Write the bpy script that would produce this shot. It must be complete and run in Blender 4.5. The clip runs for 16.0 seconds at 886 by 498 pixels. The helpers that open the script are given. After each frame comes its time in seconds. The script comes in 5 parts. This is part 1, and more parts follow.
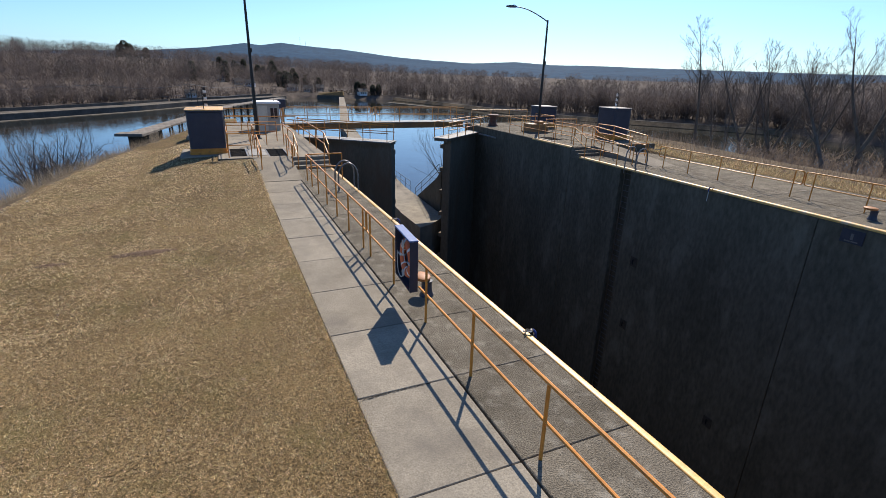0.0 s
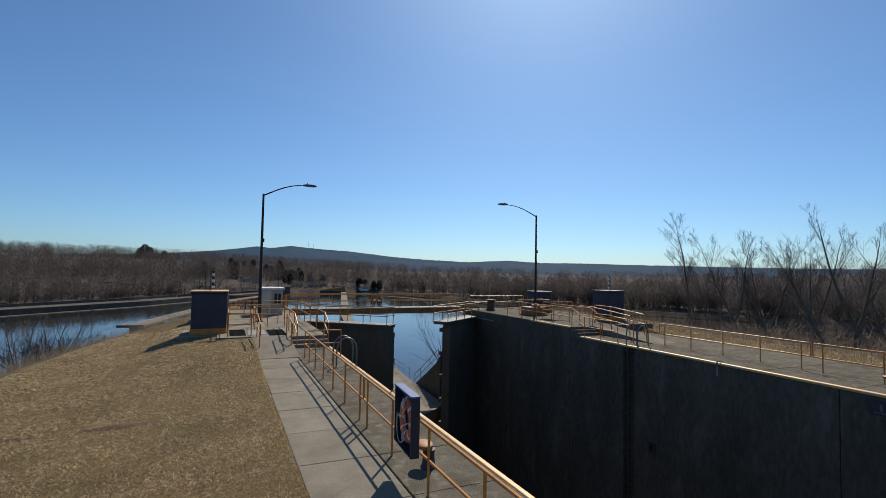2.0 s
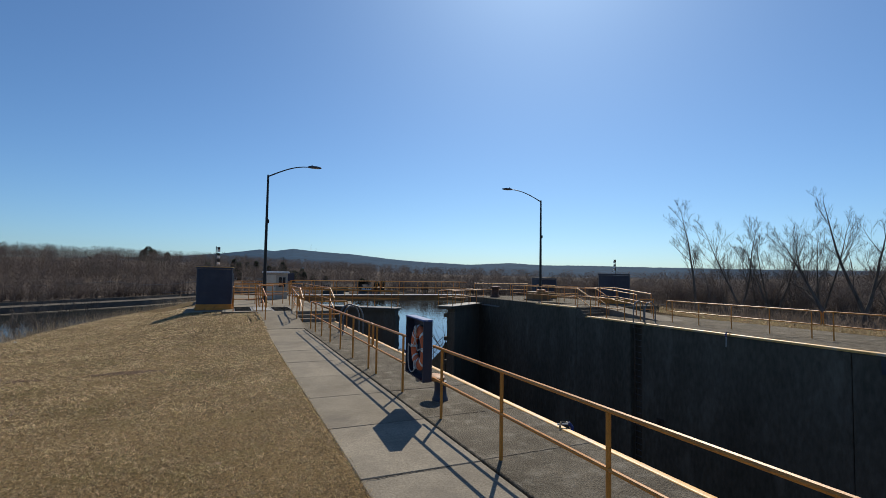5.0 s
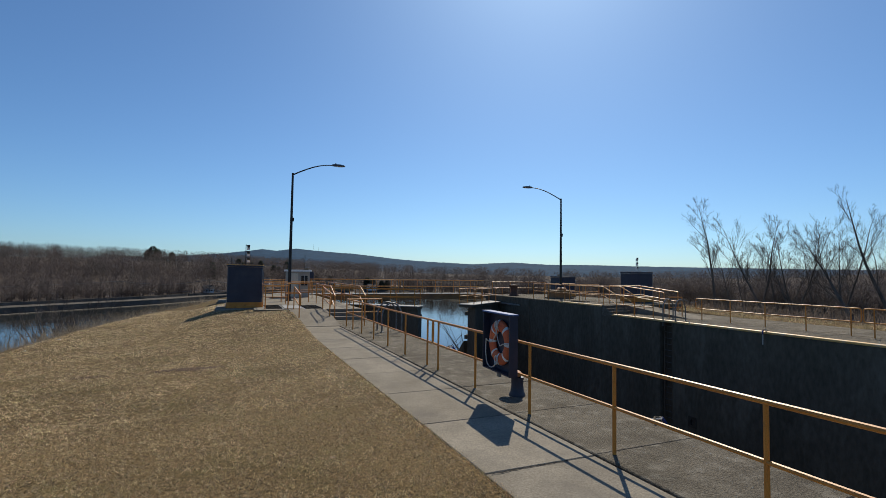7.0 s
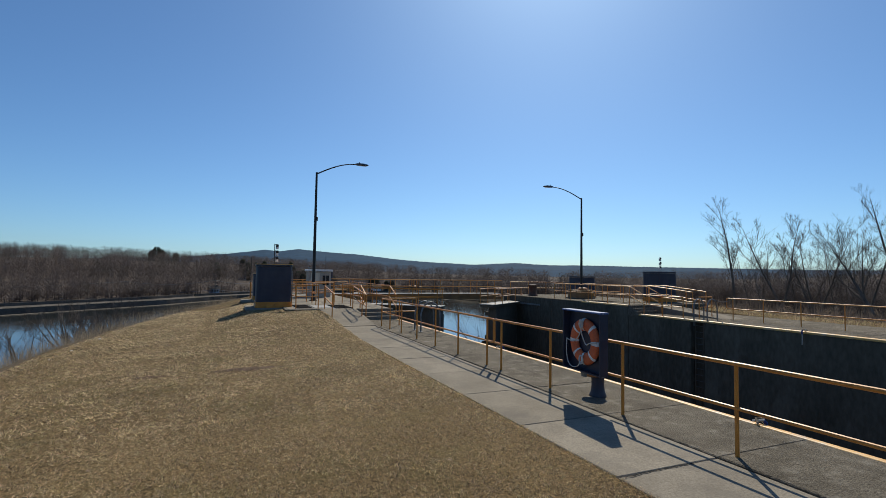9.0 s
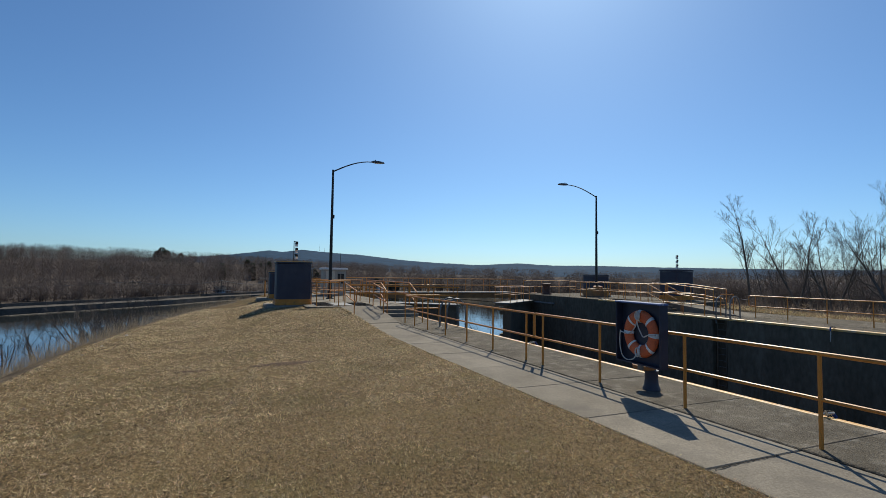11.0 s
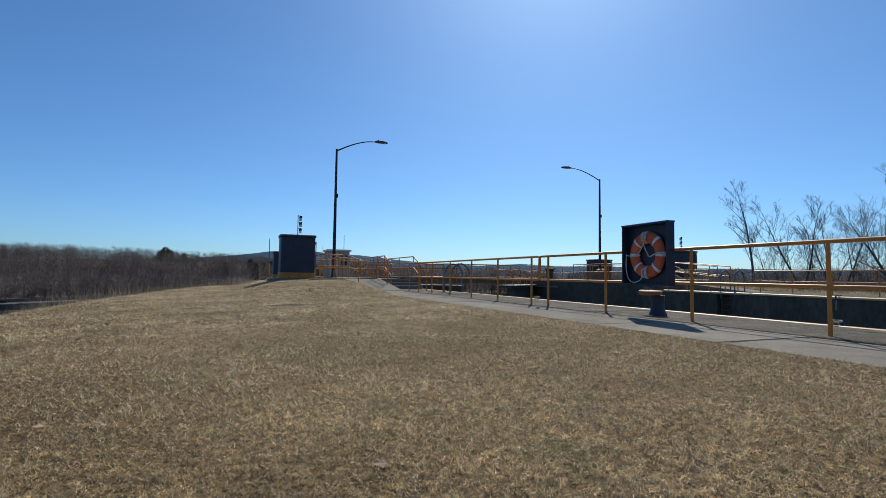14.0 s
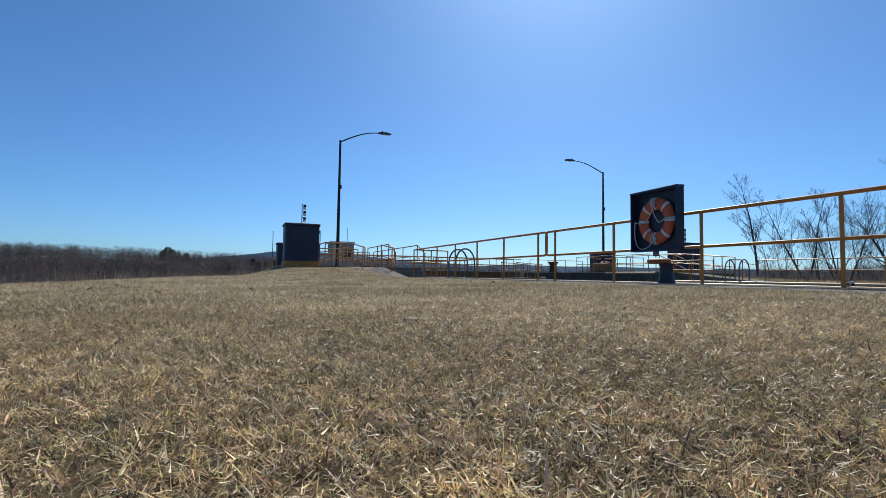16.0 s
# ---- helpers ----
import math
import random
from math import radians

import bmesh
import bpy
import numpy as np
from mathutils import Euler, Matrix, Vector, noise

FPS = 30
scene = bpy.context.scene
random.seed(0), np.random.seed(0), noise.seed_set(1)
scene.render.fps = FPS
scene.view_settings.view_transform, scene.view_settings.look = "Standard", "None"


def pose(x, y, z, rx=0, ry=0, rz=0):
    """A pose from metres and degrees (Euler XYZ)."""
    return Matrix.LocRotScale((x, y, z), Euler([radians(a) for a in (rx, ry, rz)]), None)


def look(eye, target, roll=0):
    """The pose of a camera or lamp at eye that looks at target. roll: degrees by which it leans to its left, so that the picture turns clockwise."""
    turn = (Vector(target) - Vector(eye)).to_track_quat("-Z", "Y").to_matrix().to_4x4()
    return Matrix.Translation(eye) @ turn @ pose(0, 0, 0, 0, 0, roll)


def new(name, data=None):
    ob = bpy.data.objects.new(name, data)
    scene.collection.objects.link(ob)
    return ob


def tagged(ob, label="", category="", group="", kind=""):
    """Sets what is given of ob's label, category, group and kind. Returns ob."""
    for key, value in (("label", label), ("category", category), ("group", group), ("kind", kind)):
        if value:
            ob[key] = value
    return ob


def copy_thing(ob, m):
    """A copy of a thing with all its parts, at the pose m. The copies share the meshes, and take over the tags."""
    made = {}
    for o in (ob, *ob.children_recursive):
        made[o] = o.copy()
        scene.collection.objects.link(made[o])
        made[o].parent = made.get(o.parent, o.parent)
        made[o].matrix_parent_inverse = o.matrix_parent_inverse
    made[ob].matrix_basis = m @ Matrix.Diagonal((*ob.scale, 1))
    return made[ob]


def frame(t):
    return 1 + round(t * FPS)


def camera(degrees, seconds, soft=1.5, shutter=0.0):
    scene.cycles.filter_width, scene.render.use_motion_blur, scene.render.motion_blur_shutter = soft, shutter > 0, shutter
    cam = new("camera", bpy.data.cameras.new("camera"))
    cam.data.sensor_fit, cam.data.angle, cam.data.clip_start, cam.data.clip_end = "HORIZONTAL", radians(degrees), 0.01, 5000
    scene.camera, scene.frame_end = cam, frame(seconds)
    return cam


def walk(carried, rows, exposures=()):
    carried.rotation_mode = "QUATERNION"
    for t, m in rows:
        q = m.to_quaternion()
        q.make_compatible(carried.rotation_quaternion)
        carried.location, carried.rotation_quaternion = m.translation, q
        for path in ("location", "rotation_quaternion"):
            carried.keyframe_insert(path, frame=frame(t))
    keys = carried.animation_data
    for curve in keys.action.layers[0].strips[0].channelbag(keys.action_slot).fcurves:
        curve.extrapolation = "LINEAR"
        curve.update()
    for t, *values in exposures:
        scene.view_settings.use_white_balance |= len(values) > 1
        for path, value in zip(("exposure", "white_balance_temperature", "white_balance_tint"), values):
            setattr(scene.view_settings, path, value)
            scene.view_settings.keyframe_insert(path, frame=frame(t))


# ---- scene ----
cam = camera(84.5, 16.0, soft=0.75)
PATH = [
    (0, (-0.018, 0.061, 4.287), (0.762, 1.774, 3.61), 1.7),
    (0.5, (-0.038, 0.111, 4.085), (0.768, 1.891, 3.661), 1.5),
    (1, (-0.072, 0.094, 3.992), (0.744, 1.903, 3.745), 1.4),
    (1.5, (-0.094, 0.183, 3.76), (0.728, 2.003, 3.65), 1.3),
    (2, (-0.054, 0.147, 3.555), (0.763, 1.97, 3.647), 1.1),
    (2.5, (-0.027, 0.201, 3.363), (0.788, 2.024, 3.463), 1.0),
    (3, (0.015, 0.274, 3.064), (0.828, 2.098, 3.168), 1.0),
    (5.5, (-0.237, 0.41, 2.196), (0.567, 2.239, 2.298), 0.9),
    (6, (-0.533, 0.548, 2.189), (0.265, 2.379, 2.29), 0.9),
    (6.5, (-0.941, 0.766, 2.152), (-0.141, 2.597, 2.253), 0.9),
    (7, (-1.303, 0.943, 2.143), (-0.504, 2.773, 2.244), 0.9),
    (7.5, (-1.619, 1.125, 2.125), (-0.822, 2.956, 2.227), 0.9),
    (8, (-1.899, 1.33, 2.091), (-1.104, 3.162, 2.195), 0.9),
    (8.5, (-2.193, 1.495, 2.091), (-1.398, 3.327, 2.194), 0.9),
    (9, (-2.456, 1.648, 2.072), (-1.664, 3.482, 2.175), 0.9),
    (9.5, (-2.788, 1.854, 2.046), (-1.997, 3.687, 2.15), 0.9),
    (10, (-3.013, 2.013, 2.06), (-2.226, 3.849, 2.163), 0.9),
    (12.5, (-3.159, 2.135, 1.302), (-2.383, 3.975, 1.41), 0.8),
    (13, (-3.154, 2.143, 1.054), (-2.377, 3.983, 1.162), 0.9),
    (13.5, (-3.135, 2.17, 0.795), (-2.361, 4.011, 0.903), 1.0),
    (14, (-3.144, 2.176, 0.624), (-2.374, 4.019, 0.732), 0.8),
    (14.5, (-3.162, 2.217, 0.418), (-2.393, 4.06, 0.527), 0.9),
    (15, (-3.183, 2.229, 0.289), (-2.416, 4.073, 0.398), 0.8),
    (15.5, (-3.214, 2.24, 0.195), (-2.449, 4.085, 0.305), 0.8),
    (16, (-3.22, 2.252, 0.077), (-2.457, 4.097, 0.186), 0.8),
]
walk(cam, [(t, look(eye, target, roll)) for t, eye, target, roll in PATH],
     exposures=[(0, 0.76, 6400, 14), (0.6, 0.36, 6500, 10), (1.2, 0.28, 6500, 10), (2, 0.09, 6500, 10), (5, 0.10, 6500, 10),
                (9, 0.12, 6450, 8.5), (12.5, 0.12, 6200, 8), (16, 0.08, 5660, 8)])

# ---- daylight: low spring sun ahead of the walk, clear sky ----
SUN_AZ, SUN_EL = radians(36.2), radians(43.6)
world = bpy.data.worlds.new("sky")
scene.world = world
world.use_nodes = True
wn = world.node_tree.nodes
sky = wn.new("ShaderNodeTexSky")
sky.sky_type, sky.sun_disc = "NISHITA", False
sky.sun_elevation, sky.sun_rotation = SUN_EL, SUN_AZ
sky.altitude, sky.air_density, sky.dust_density, sky.ozone_density = 150, 0.85, 0.68, 4.2
wn["Background"].inputs[1].default_value = 0.088
tone = wn.new("ShaderNodeMix")
tone.data_type, tone.blend_type = "RGBA", "MULTIPLY"
tone.inputs[0].default_value, tone.inputs[7].default_value = 1.0, (0.70, 0.935, 1.085, 1)
world.node_tree.links.new(sky.outputs[0], tone.inputs[6])
world.node_tree.links.new(tone.outputs[2], wn["Background"].inputs[0])
sun = new("sun", bpy.data.lights.new("sun", "SUN"))
sun.data.energy, sun.data.angle, sun.data.color = 4.6, radians(0.53), (1.0, 0.905, 0.75)
sun.matrix_world = look((60, 80, 90), (60 - math.sin(SUN_AZ), 80 - math.cos(SUN_AZ), 90 - math.tan(SUN_EL)))


# ---- materials ----
def material(name, dark, light, scale=4.0, rough=0.8, metal=0.0, bump=0.2, grain=40.0, spread=0.0, stain=None, stain_scale=0.4, stretch=(1, 1, 1), stain_range=(0.5, 0.68), dist=0.01, island=False, contrast=0.2, through_light=0.0, clump_shade=0.0, hue=0.0):
    """Two-scale mottled surface: a broad mix from dark to light, a fine grain in colour and relief, and stains;
    optional tuft-sized mottling paints in shade.
    """
    m = bpy.data.materials.new(name)
    m.use_nodes = True
    nt, ns = m.node_tree, m.node_tree.nodes
    bsdf = ns["Principled BSDF"]
    co = ns.new("ShaderNodeTexCoord")
    mp = ns.new("ShaderNodeMapping")
    mp.inputs["Scale"].default_value = stretch
    nt.links.new(co.outputs["Object"], mp.inputs[0])

    def noise_tex(s, detail=4.0, r=0.6):
        n = ns.new("ShaderNodeTexNoise")
        n.inputs["Scale"].default_value, n.inputs["Detail"].default_value, n.inputs["Roughness"].default_value = s, detail, r
        nt.links.new(mp.outputs[0], n.inputs["Vector"])
        return n.outputs[0]

    def mix(kind, fac, a, b):
        x = ns.new("ShaderNodeMix")
        x.data_type, x.blend_type = "RGBA", kind
        for sock, v in ((x.inputs[0], fac), (x.inputs[6], a), (x.inputs[7], b)):
            if isinstance(v, bpy.types.NodeSocket):
                nt.links.new(v, sock)
            else:
                sock.default_value = v
        return x.outputs[2]

    def ramp(v, lo, hi, a=0.0, b=1.0):
        r = ns.new("ShaderNodeMapRange")
        r.inputs[1].default_value, r.inputs[2].default_value, r.inputs[3].default_value, r.inputs[4].default_value = lo, hi, a, b
        nt.links.new(v, r.inputs[0])
        return r.outputs[0]

    colour = mix("MIX", ramp(noise_tex(scale), 0.3, 0.7), (*dark, 1), (*light, 1))
    fine = noise_tex(grain, 3.0)
    colour = mix("MULTIPLY", 1.0, colour, mix("MIX", ramp(fine, 0.25, 0.75), (*[1 - contrast * 1.1] * 3, 1), (*[1 + contrast] * 3, 1)))
    if clump_shade:
        # Tuft-sized light and dark mottling: shade between tufts painted into the colour.
        colour = mix("MULTIPLY", 1.0, colour, mix("MIX", ramp(noise_tex(clump_shade, 3.0, 0.7), 0.3, 0.7), (0.27, 0.27, 0.27, 1), (1.75, 1.75, 1.75, 1)))
    if stain:
        colour = mix("MIX", ramp(noise_tex(stain_scale, 6.0, 0.65), *stain_range, 0.0, 0.85), colour, (*stain, 1))
    if spread:
        if island:
            info = ns.new("ShaderNodeNewGeometry").outputs["Random Per Island"]
        else:
            info = ns.new("ShaderNodeObjectInfo").outputs["Random"]
        v = ns.new("ShaderNodeMapRange")
        v.inputs[3].default_value, v.inputs[4].default_value = 1 - spread, 1 + spread
        nt.links.new(info, v.inputs[0])
        hsv = ns.new("ShaderNodeHueSaturation")
        nt.links.new(v.outputs[0], hsv.inputs["Value"])
        if hue:
            k = ns.new("ShaderNodeMath")
            k.operation, k.inputs[1].default_value = "MULTIPLY", 57.31
            nt.links.new(info, k.inputs[0])
            fr = ns.new("ShaderNodeMath")
            fr.operation = "FRACT"
            nt.links.new(k.outputs[0], fr.inputs[0])
            nt.links.new(ramp(fr.outputs[0], 0, 1, 0.5 - hue, 0.5 + hue), hsv.inputs["Hue"])
        nt.links.new(colour, hsv.inputs["Color"])
        colour = hsv.outputs[0]
    nt.links.new(colour, bsdf.inputs["Base Color"])
    nt.links.new(ramp(fine, 0.2, 0.8, max(0.02, rough - 0.08), min(1, rough + 0.08)), bsdf.inputs["Roughness"])
    bsdf.inputs["Metallic"].default_value = metal
    if rough >= 0.85:
        bsdf.inputs["Specular IOR Level"].default_value = 0.06
    if bump:
        b = ns.new("ShaderNodeBump")
        b.inputs["Strength"].default_value, b.inputs["Distance"].default_value = bump, dist
        nt.links.new(fine, b.inputs["Height"])
        nt.links.new(b.outputs[0], bsdf.inputs["Normal"])
    if through_light:
        tr, mx = ns.new("ShaderNodeBsdfTranslucent"), ns.new("ShaderNodeMixShader")
        nt.links.new(colour, tr.inputs[0])
        mx.inputs[0].default_value = through_light
        nt.links.new(bsdf.outputs[0], mx.inputs[1])
        nt.links.new(tr.outputs[0], mx.inputs[2])
        nt.links.new(mx.outputs[0], ns["Material Output"].inputs[0])
    return m


CONCRETE = material("pale_concrete", (0.18, 0.159, 0.127), (0.25, 0.224, 0.181), 1.3, 0.9, bump=0.5, grain=45, spread=0.1, stain=(0.145, 0.13, 0.11), stain_scale=0.7, contrast=0.3)
APRON = material("worn_apron_concrete", (0.092, 0.080, 0.062), (0.162, 0.143, 0.113), 1.1, 0.9, bump=0.9, grain=48, spread=0.12, stain=(0.225, 0.205, 0.17), stain_scale=3.4, stain_range=(0.52, 0.70), dist=0.03, contrast=0.6)
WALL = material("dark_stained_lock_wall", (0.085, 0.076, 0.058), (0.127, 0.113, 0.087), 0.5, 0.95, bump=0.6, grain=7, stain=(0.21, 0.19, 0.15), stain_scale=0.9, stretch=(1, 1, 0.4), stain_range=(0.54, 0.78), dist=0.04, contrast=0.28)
YELLOW = material("ochre_yellow_paint", (0.45, 0.163, 0.019), (0.585, 0.235, 0.032), 3, 0.46, bump=0.06, grain=90, stain=(0.18, 0.075, 0.025), stain_scale=4.0, stain_range=(0.6, 0.72))
EDGE = material("worn_yellow_edge_steel", (0.56, 0.29, 0.06), (0.69, 0.41, 0.12), 5, 0.48, bump=0.12, grain=50, stain=(0.42, 0.37, 0.30), stain_scale=2.2)
NAVY = material("navy_blue_paint", (0.013, 0.017, 0.035), (0.02, 0.026, 0.05), 2, 0.5, bump=0.04, grain=60, stain=(0.035, 0.037, 0.055), stain_scale=1.6)
STEEL = material("galvanised_pipe", (0.10, 0.105, 0.11), (0.19, 0.195, 0.2), 6, 0.45, 0.6, bump=0.1, grain=60)
POLE = material("dark_bronze_pole", (0.012, 0.011, 0.010), (0.026, 0.024, 0.021), 5, 0.5, 0.2, bump=0.05)
GATE = material("dark_gate_steel", (0.115, 0.1, 0.076), (0.16, 0.138, 0.107), 1.6, 0.9, 0.0, bump=0.4, grain=14, stain=(0.14, 0.10, 0.07), stain_scale=0.9, stretch=(1, 1, 0.25))
BEAM = material("weathered_ochre_beam_paint", (0.20, 0.105, 0.035), (0.30, 0.165, 0.06), 1.5, 0.6, bump=0.1, grain=40, stain=(0.12, 0.075, 0.04), stain_scale=1.2)
HATCH = material("dark_steel_grating", (0.010, 0.010, 0.010), (0.022, 0.022, 0.022), 6, 0.95, 0.0, bump=0.4, grain=60)
PLATE = material("grey_deck_plate", (0.15, 0.148, 0.14), (0.23, 0.226, 0.215), 3, 0.7, bump=0.2, grain=60)
ORANGE = material("orange_ring_fabric", (0.52, 0.10, 0.03), (0.66, 0.15, 0.05), 5, 0.7, bump=0.15, grain=70)
WHITE = material("white_reflective_tape", (0.62, 0.62, 0.6), (0.78, 0.78, 0.76), 8, 0.5, bump=0.1)
ROPE = material("white_rope", (0.45, 0.44, 0.4), (0.62, 0.6, 0.56), 30, 0.9, bump=0.4, grain=200)
BOOTH = material("weathered_cream_siding", (0.36, 0.325, 0.27), (0.45, 0.41, 0.345), 2, 0.9, bump=0.1, grain=30)
CREAM = material("cream_door_paint", (0.55, 0.49, 0.38), (0.65, 0.585, 0.46), 3, 0.6, bump=0.08, grain=40)
DARKGLASS = material("dark_window_glass", (0.015, 0.018, 0.022), (0.025, 0.03, 0.035), 2, 0.08, bump=0)
WOODDECK = material("weathered_timber", (0.13, 0.115, 0.10), (0.24, 0.215, 0.185), 2.0, 0.9, bump=0.4, grain=18, spread=0.15, stretch=(1, 0.3, 1))
PILE = material("dark_timber_pile", (0.04, 0.035, 0.03), (0.085, 0.073, 0.06), 2, 0.9, bump=0.3, grain=14)
BARK = material("grey_brown_bark", (0.088, 0.075, 0.063), (0.165, 0.143, 0.12), 3, 0.9, bump=0.5, grain=20, stretch=(1, 1, 0.3))
TWIG = material("bare_twigs", (0.09, 0.075, 0.064), (0.155, 0.13, 0.112), 0.8, 0.88, bump=0, spread=0.2, island=True)
BRUSH = material("tangled_brush", (0.13, 0.10, 0.08), (0.24, 0.19, 0.15), 0.5, 0.9, bump=0, spread=0.3, island=True, through_light=0.35)
WOODS = material("leafless_woods", (0.082, 0.07, 0.068), (0.146, 0.119, 0.107), 0.045, 0.95, bump=0, grain=0.16, spread=0.06, island=True, through_light=0.22, contrast=0.15, stain=(0.056, 0.058, 0.053), stain_scale=0.021, stain_range=(0.52, 0.66))
PINE = material("dark_evergreen", (0.042, 0.052, 0.04), (0.075, 0.086, 0.062), 0.3, 0.9, bump=0, spread=0.2, island=True, through_light=0.45)
STRAW = material("dormant_grass_blades", (0.29, 0.2, 0.085), (0.68, 0.51, 0.265), 0.7, 0.5, bump=0, grain=6, spread=0.95, hue=0.04, island=True, stain=(0.15, 0.145, 0.05), stain_scale=2.2, stain_range=(0.54, 0.75), through_light=0.28, clump_shade=24)
THATCH = material("matted_dormant_grass", (0.31, 0.223, 0.108), (0.69, 0.535, 0.305), 0.7, 0.55, bump=0, grain=6, spread=0.95, hue=0.035, island=True, stain=(0.2, 0.165, 0.07), stain_scale=0.9, stain_range=(0.5, 0.75), through_light=0.3)
REED = material("dry_reeds", (0.26, 0.20, 0.13), (0.42, 0.34, 0.24), 1.5, 0.9, bump=0, spread=0.35, island=True, through_light=0.3)
# Dark base and mottling put the shade between grass blades into the ground colour.
LAWN = material("dormant_lawn", (0.082, 0.056, 0.027), (0.16, 0.112, 0.056), 0.45, 0.95, bump=0.9, grain=36, stain=(0.10, 0.085, 0.032), stain_scale=0.55, stain_range=(0.5, 0.78), dist=0.014, contrast=0.8, clump_shade=26)
BANK = material("brushy_bank_soil", (0.06, 0.045, 0.03), (0.15, 0.115, 0.075), 0.5, 0.95, bump=1.0, grain=5, dist=0.1)
FOREST = material("leaf_litter_ground", (0.07, 0.058, 0.05), (0.11, 0.09, 0.076), 0.03, 0.95, bump=0.6, grain=0.6, dist=0.5)
STONE = material("pale_riprap", (0.08, 0.072, 0.06), (0.15, 0.135, 0.115), 0.4, 0.95, bump=0.8, grain=2.5, dist=0.2)
CAUSEWAY = material("old_causeway_masonry", (0.07, 0.063, 0.056), (0.125, 0.113, 0.1), 0.3, 0.95, bump=0.5, grain=2, dist=0.1)
SIDING = material("white_house_siding", (0.68, 0.68, 0.67), (0.8, 0.8, 0.79), 1, 0.8, bump=0.1)
GREYSIDE = material("blue_grey_house_siding", (0.42, 0.44, 0.46), (0.53, 0.55, 0.57), 1, 0.8, bump=0.1)
ROOF = material("grey_shingle_roof", (0.06, 0.058, 0.058), (0.11, 0.105, 0.1), 1, 0.9, bump=0.3)
# Aerial haze over the ridge is painted in as a blue base colour.
HILL = material("haze_blue_ridge", (0.010, 0.036, 0.074), (0.02, 0.052, 0.094), 0.004, 1.0, bump=0, grain=0.035, contrast=0.35, stain=(0.04, 0.06, 0.095), stain_scale=0.006, stain_range=(0.6, 0.8))
SIGN = material("blue_sign_enamel", (0.012, 0.03, 0.14), (0.018, 0.04, 0.19), 4, 0.65, bump=0.05)
# Worn lid paint, brighter than the box to put sunlight into the blue.
LID = material("sunlit_blue_lid_paint", (0.03, 0.075, 0.22), (0.05, 0.11, 0.29), 4, 0.6, bump=0.05, stain=(0.35, 0.37, 0.4), stain_scale=9, stain_range=(0.62, 0.74))
# Rusty yellow paint, darkened further to put shade into the colour.
CAP = material("shaded_rusty_cap_paint", (0.26, 0.10, 0.028), (0.38, 0.16, 0.045), 6, 0.6, bump=0.2, grain=60, stain=(0.12, 0.06, 0.03), stain_scale=6)
MUD = material("bare_mud_patch", (0.07, 0.047, 0.034), (0.13, 0.088, 0.062), 3, 0.95, bump=0.8, grain=30, dist=0.03)
RUST = material("dark_rusty_iron", (0.06, 0.03, 0.02), (0.12, 0.055, 0.032), 4, 0.75, bump=0.3, grain=40)
LEAF = material("dry_fallen_leaf", (0.16, 0.10, 0.06), (0.30, 0.22, 0.16), 20, 0.8, bump=0.2)


def water_material():
    m = bpy.data.materials.new("river_water")
    m.use_nodes = True
    nt, ns = m.node_tree, m.node_tree.nodes
    b = ns["Principled BSDF"]
    b.inputs["Base Color"].default_value = (0.020, 0.021, 0.017, 1)
    b.inputs["Roughness"].default_value, b.inputs["IOR"].default_value = 0.05, 1.33
    co, bp = ns.new("ShaderNodeTexCoord"), ns.new("ShaderNodeBump")
    last = None
    for s, k in ((0.35, 1.0), (2.2, 0.35)):
        n = ns.new("ShaderNodeTexNoise")
        n.inputs["Scale"].default_value, n.inputs["Detail"].default_value = s, 3
        nt.links.new(co.outputs["Object"], n.inputs["Vector"])
        g = ns.new("ShaderNodeMath")
        g.operation = "MULTIPLY"
        g.inputs[1].default_value = k
        nt.links.new(n.outputs[0], g.inputs[0])
        if last:
            a = ns.new("ShaderNodeMath")
            nt.links.new(last, a.inputs[0])
            nt.links.new(g.outputs[0], a.inputs[1])
            last = a.outputs[0]
        else:
            last = g.outputs[0]
    bp.inputs["Strength"].default_value, bp.inputs["Distance"].default_value = 0.2, 0.09
    nt.links.new(last, bp.inputs["Height"])
    nt.links.new(bp.outputs[0], b.inputs["Normal"])
    return m


WATER = water_material()


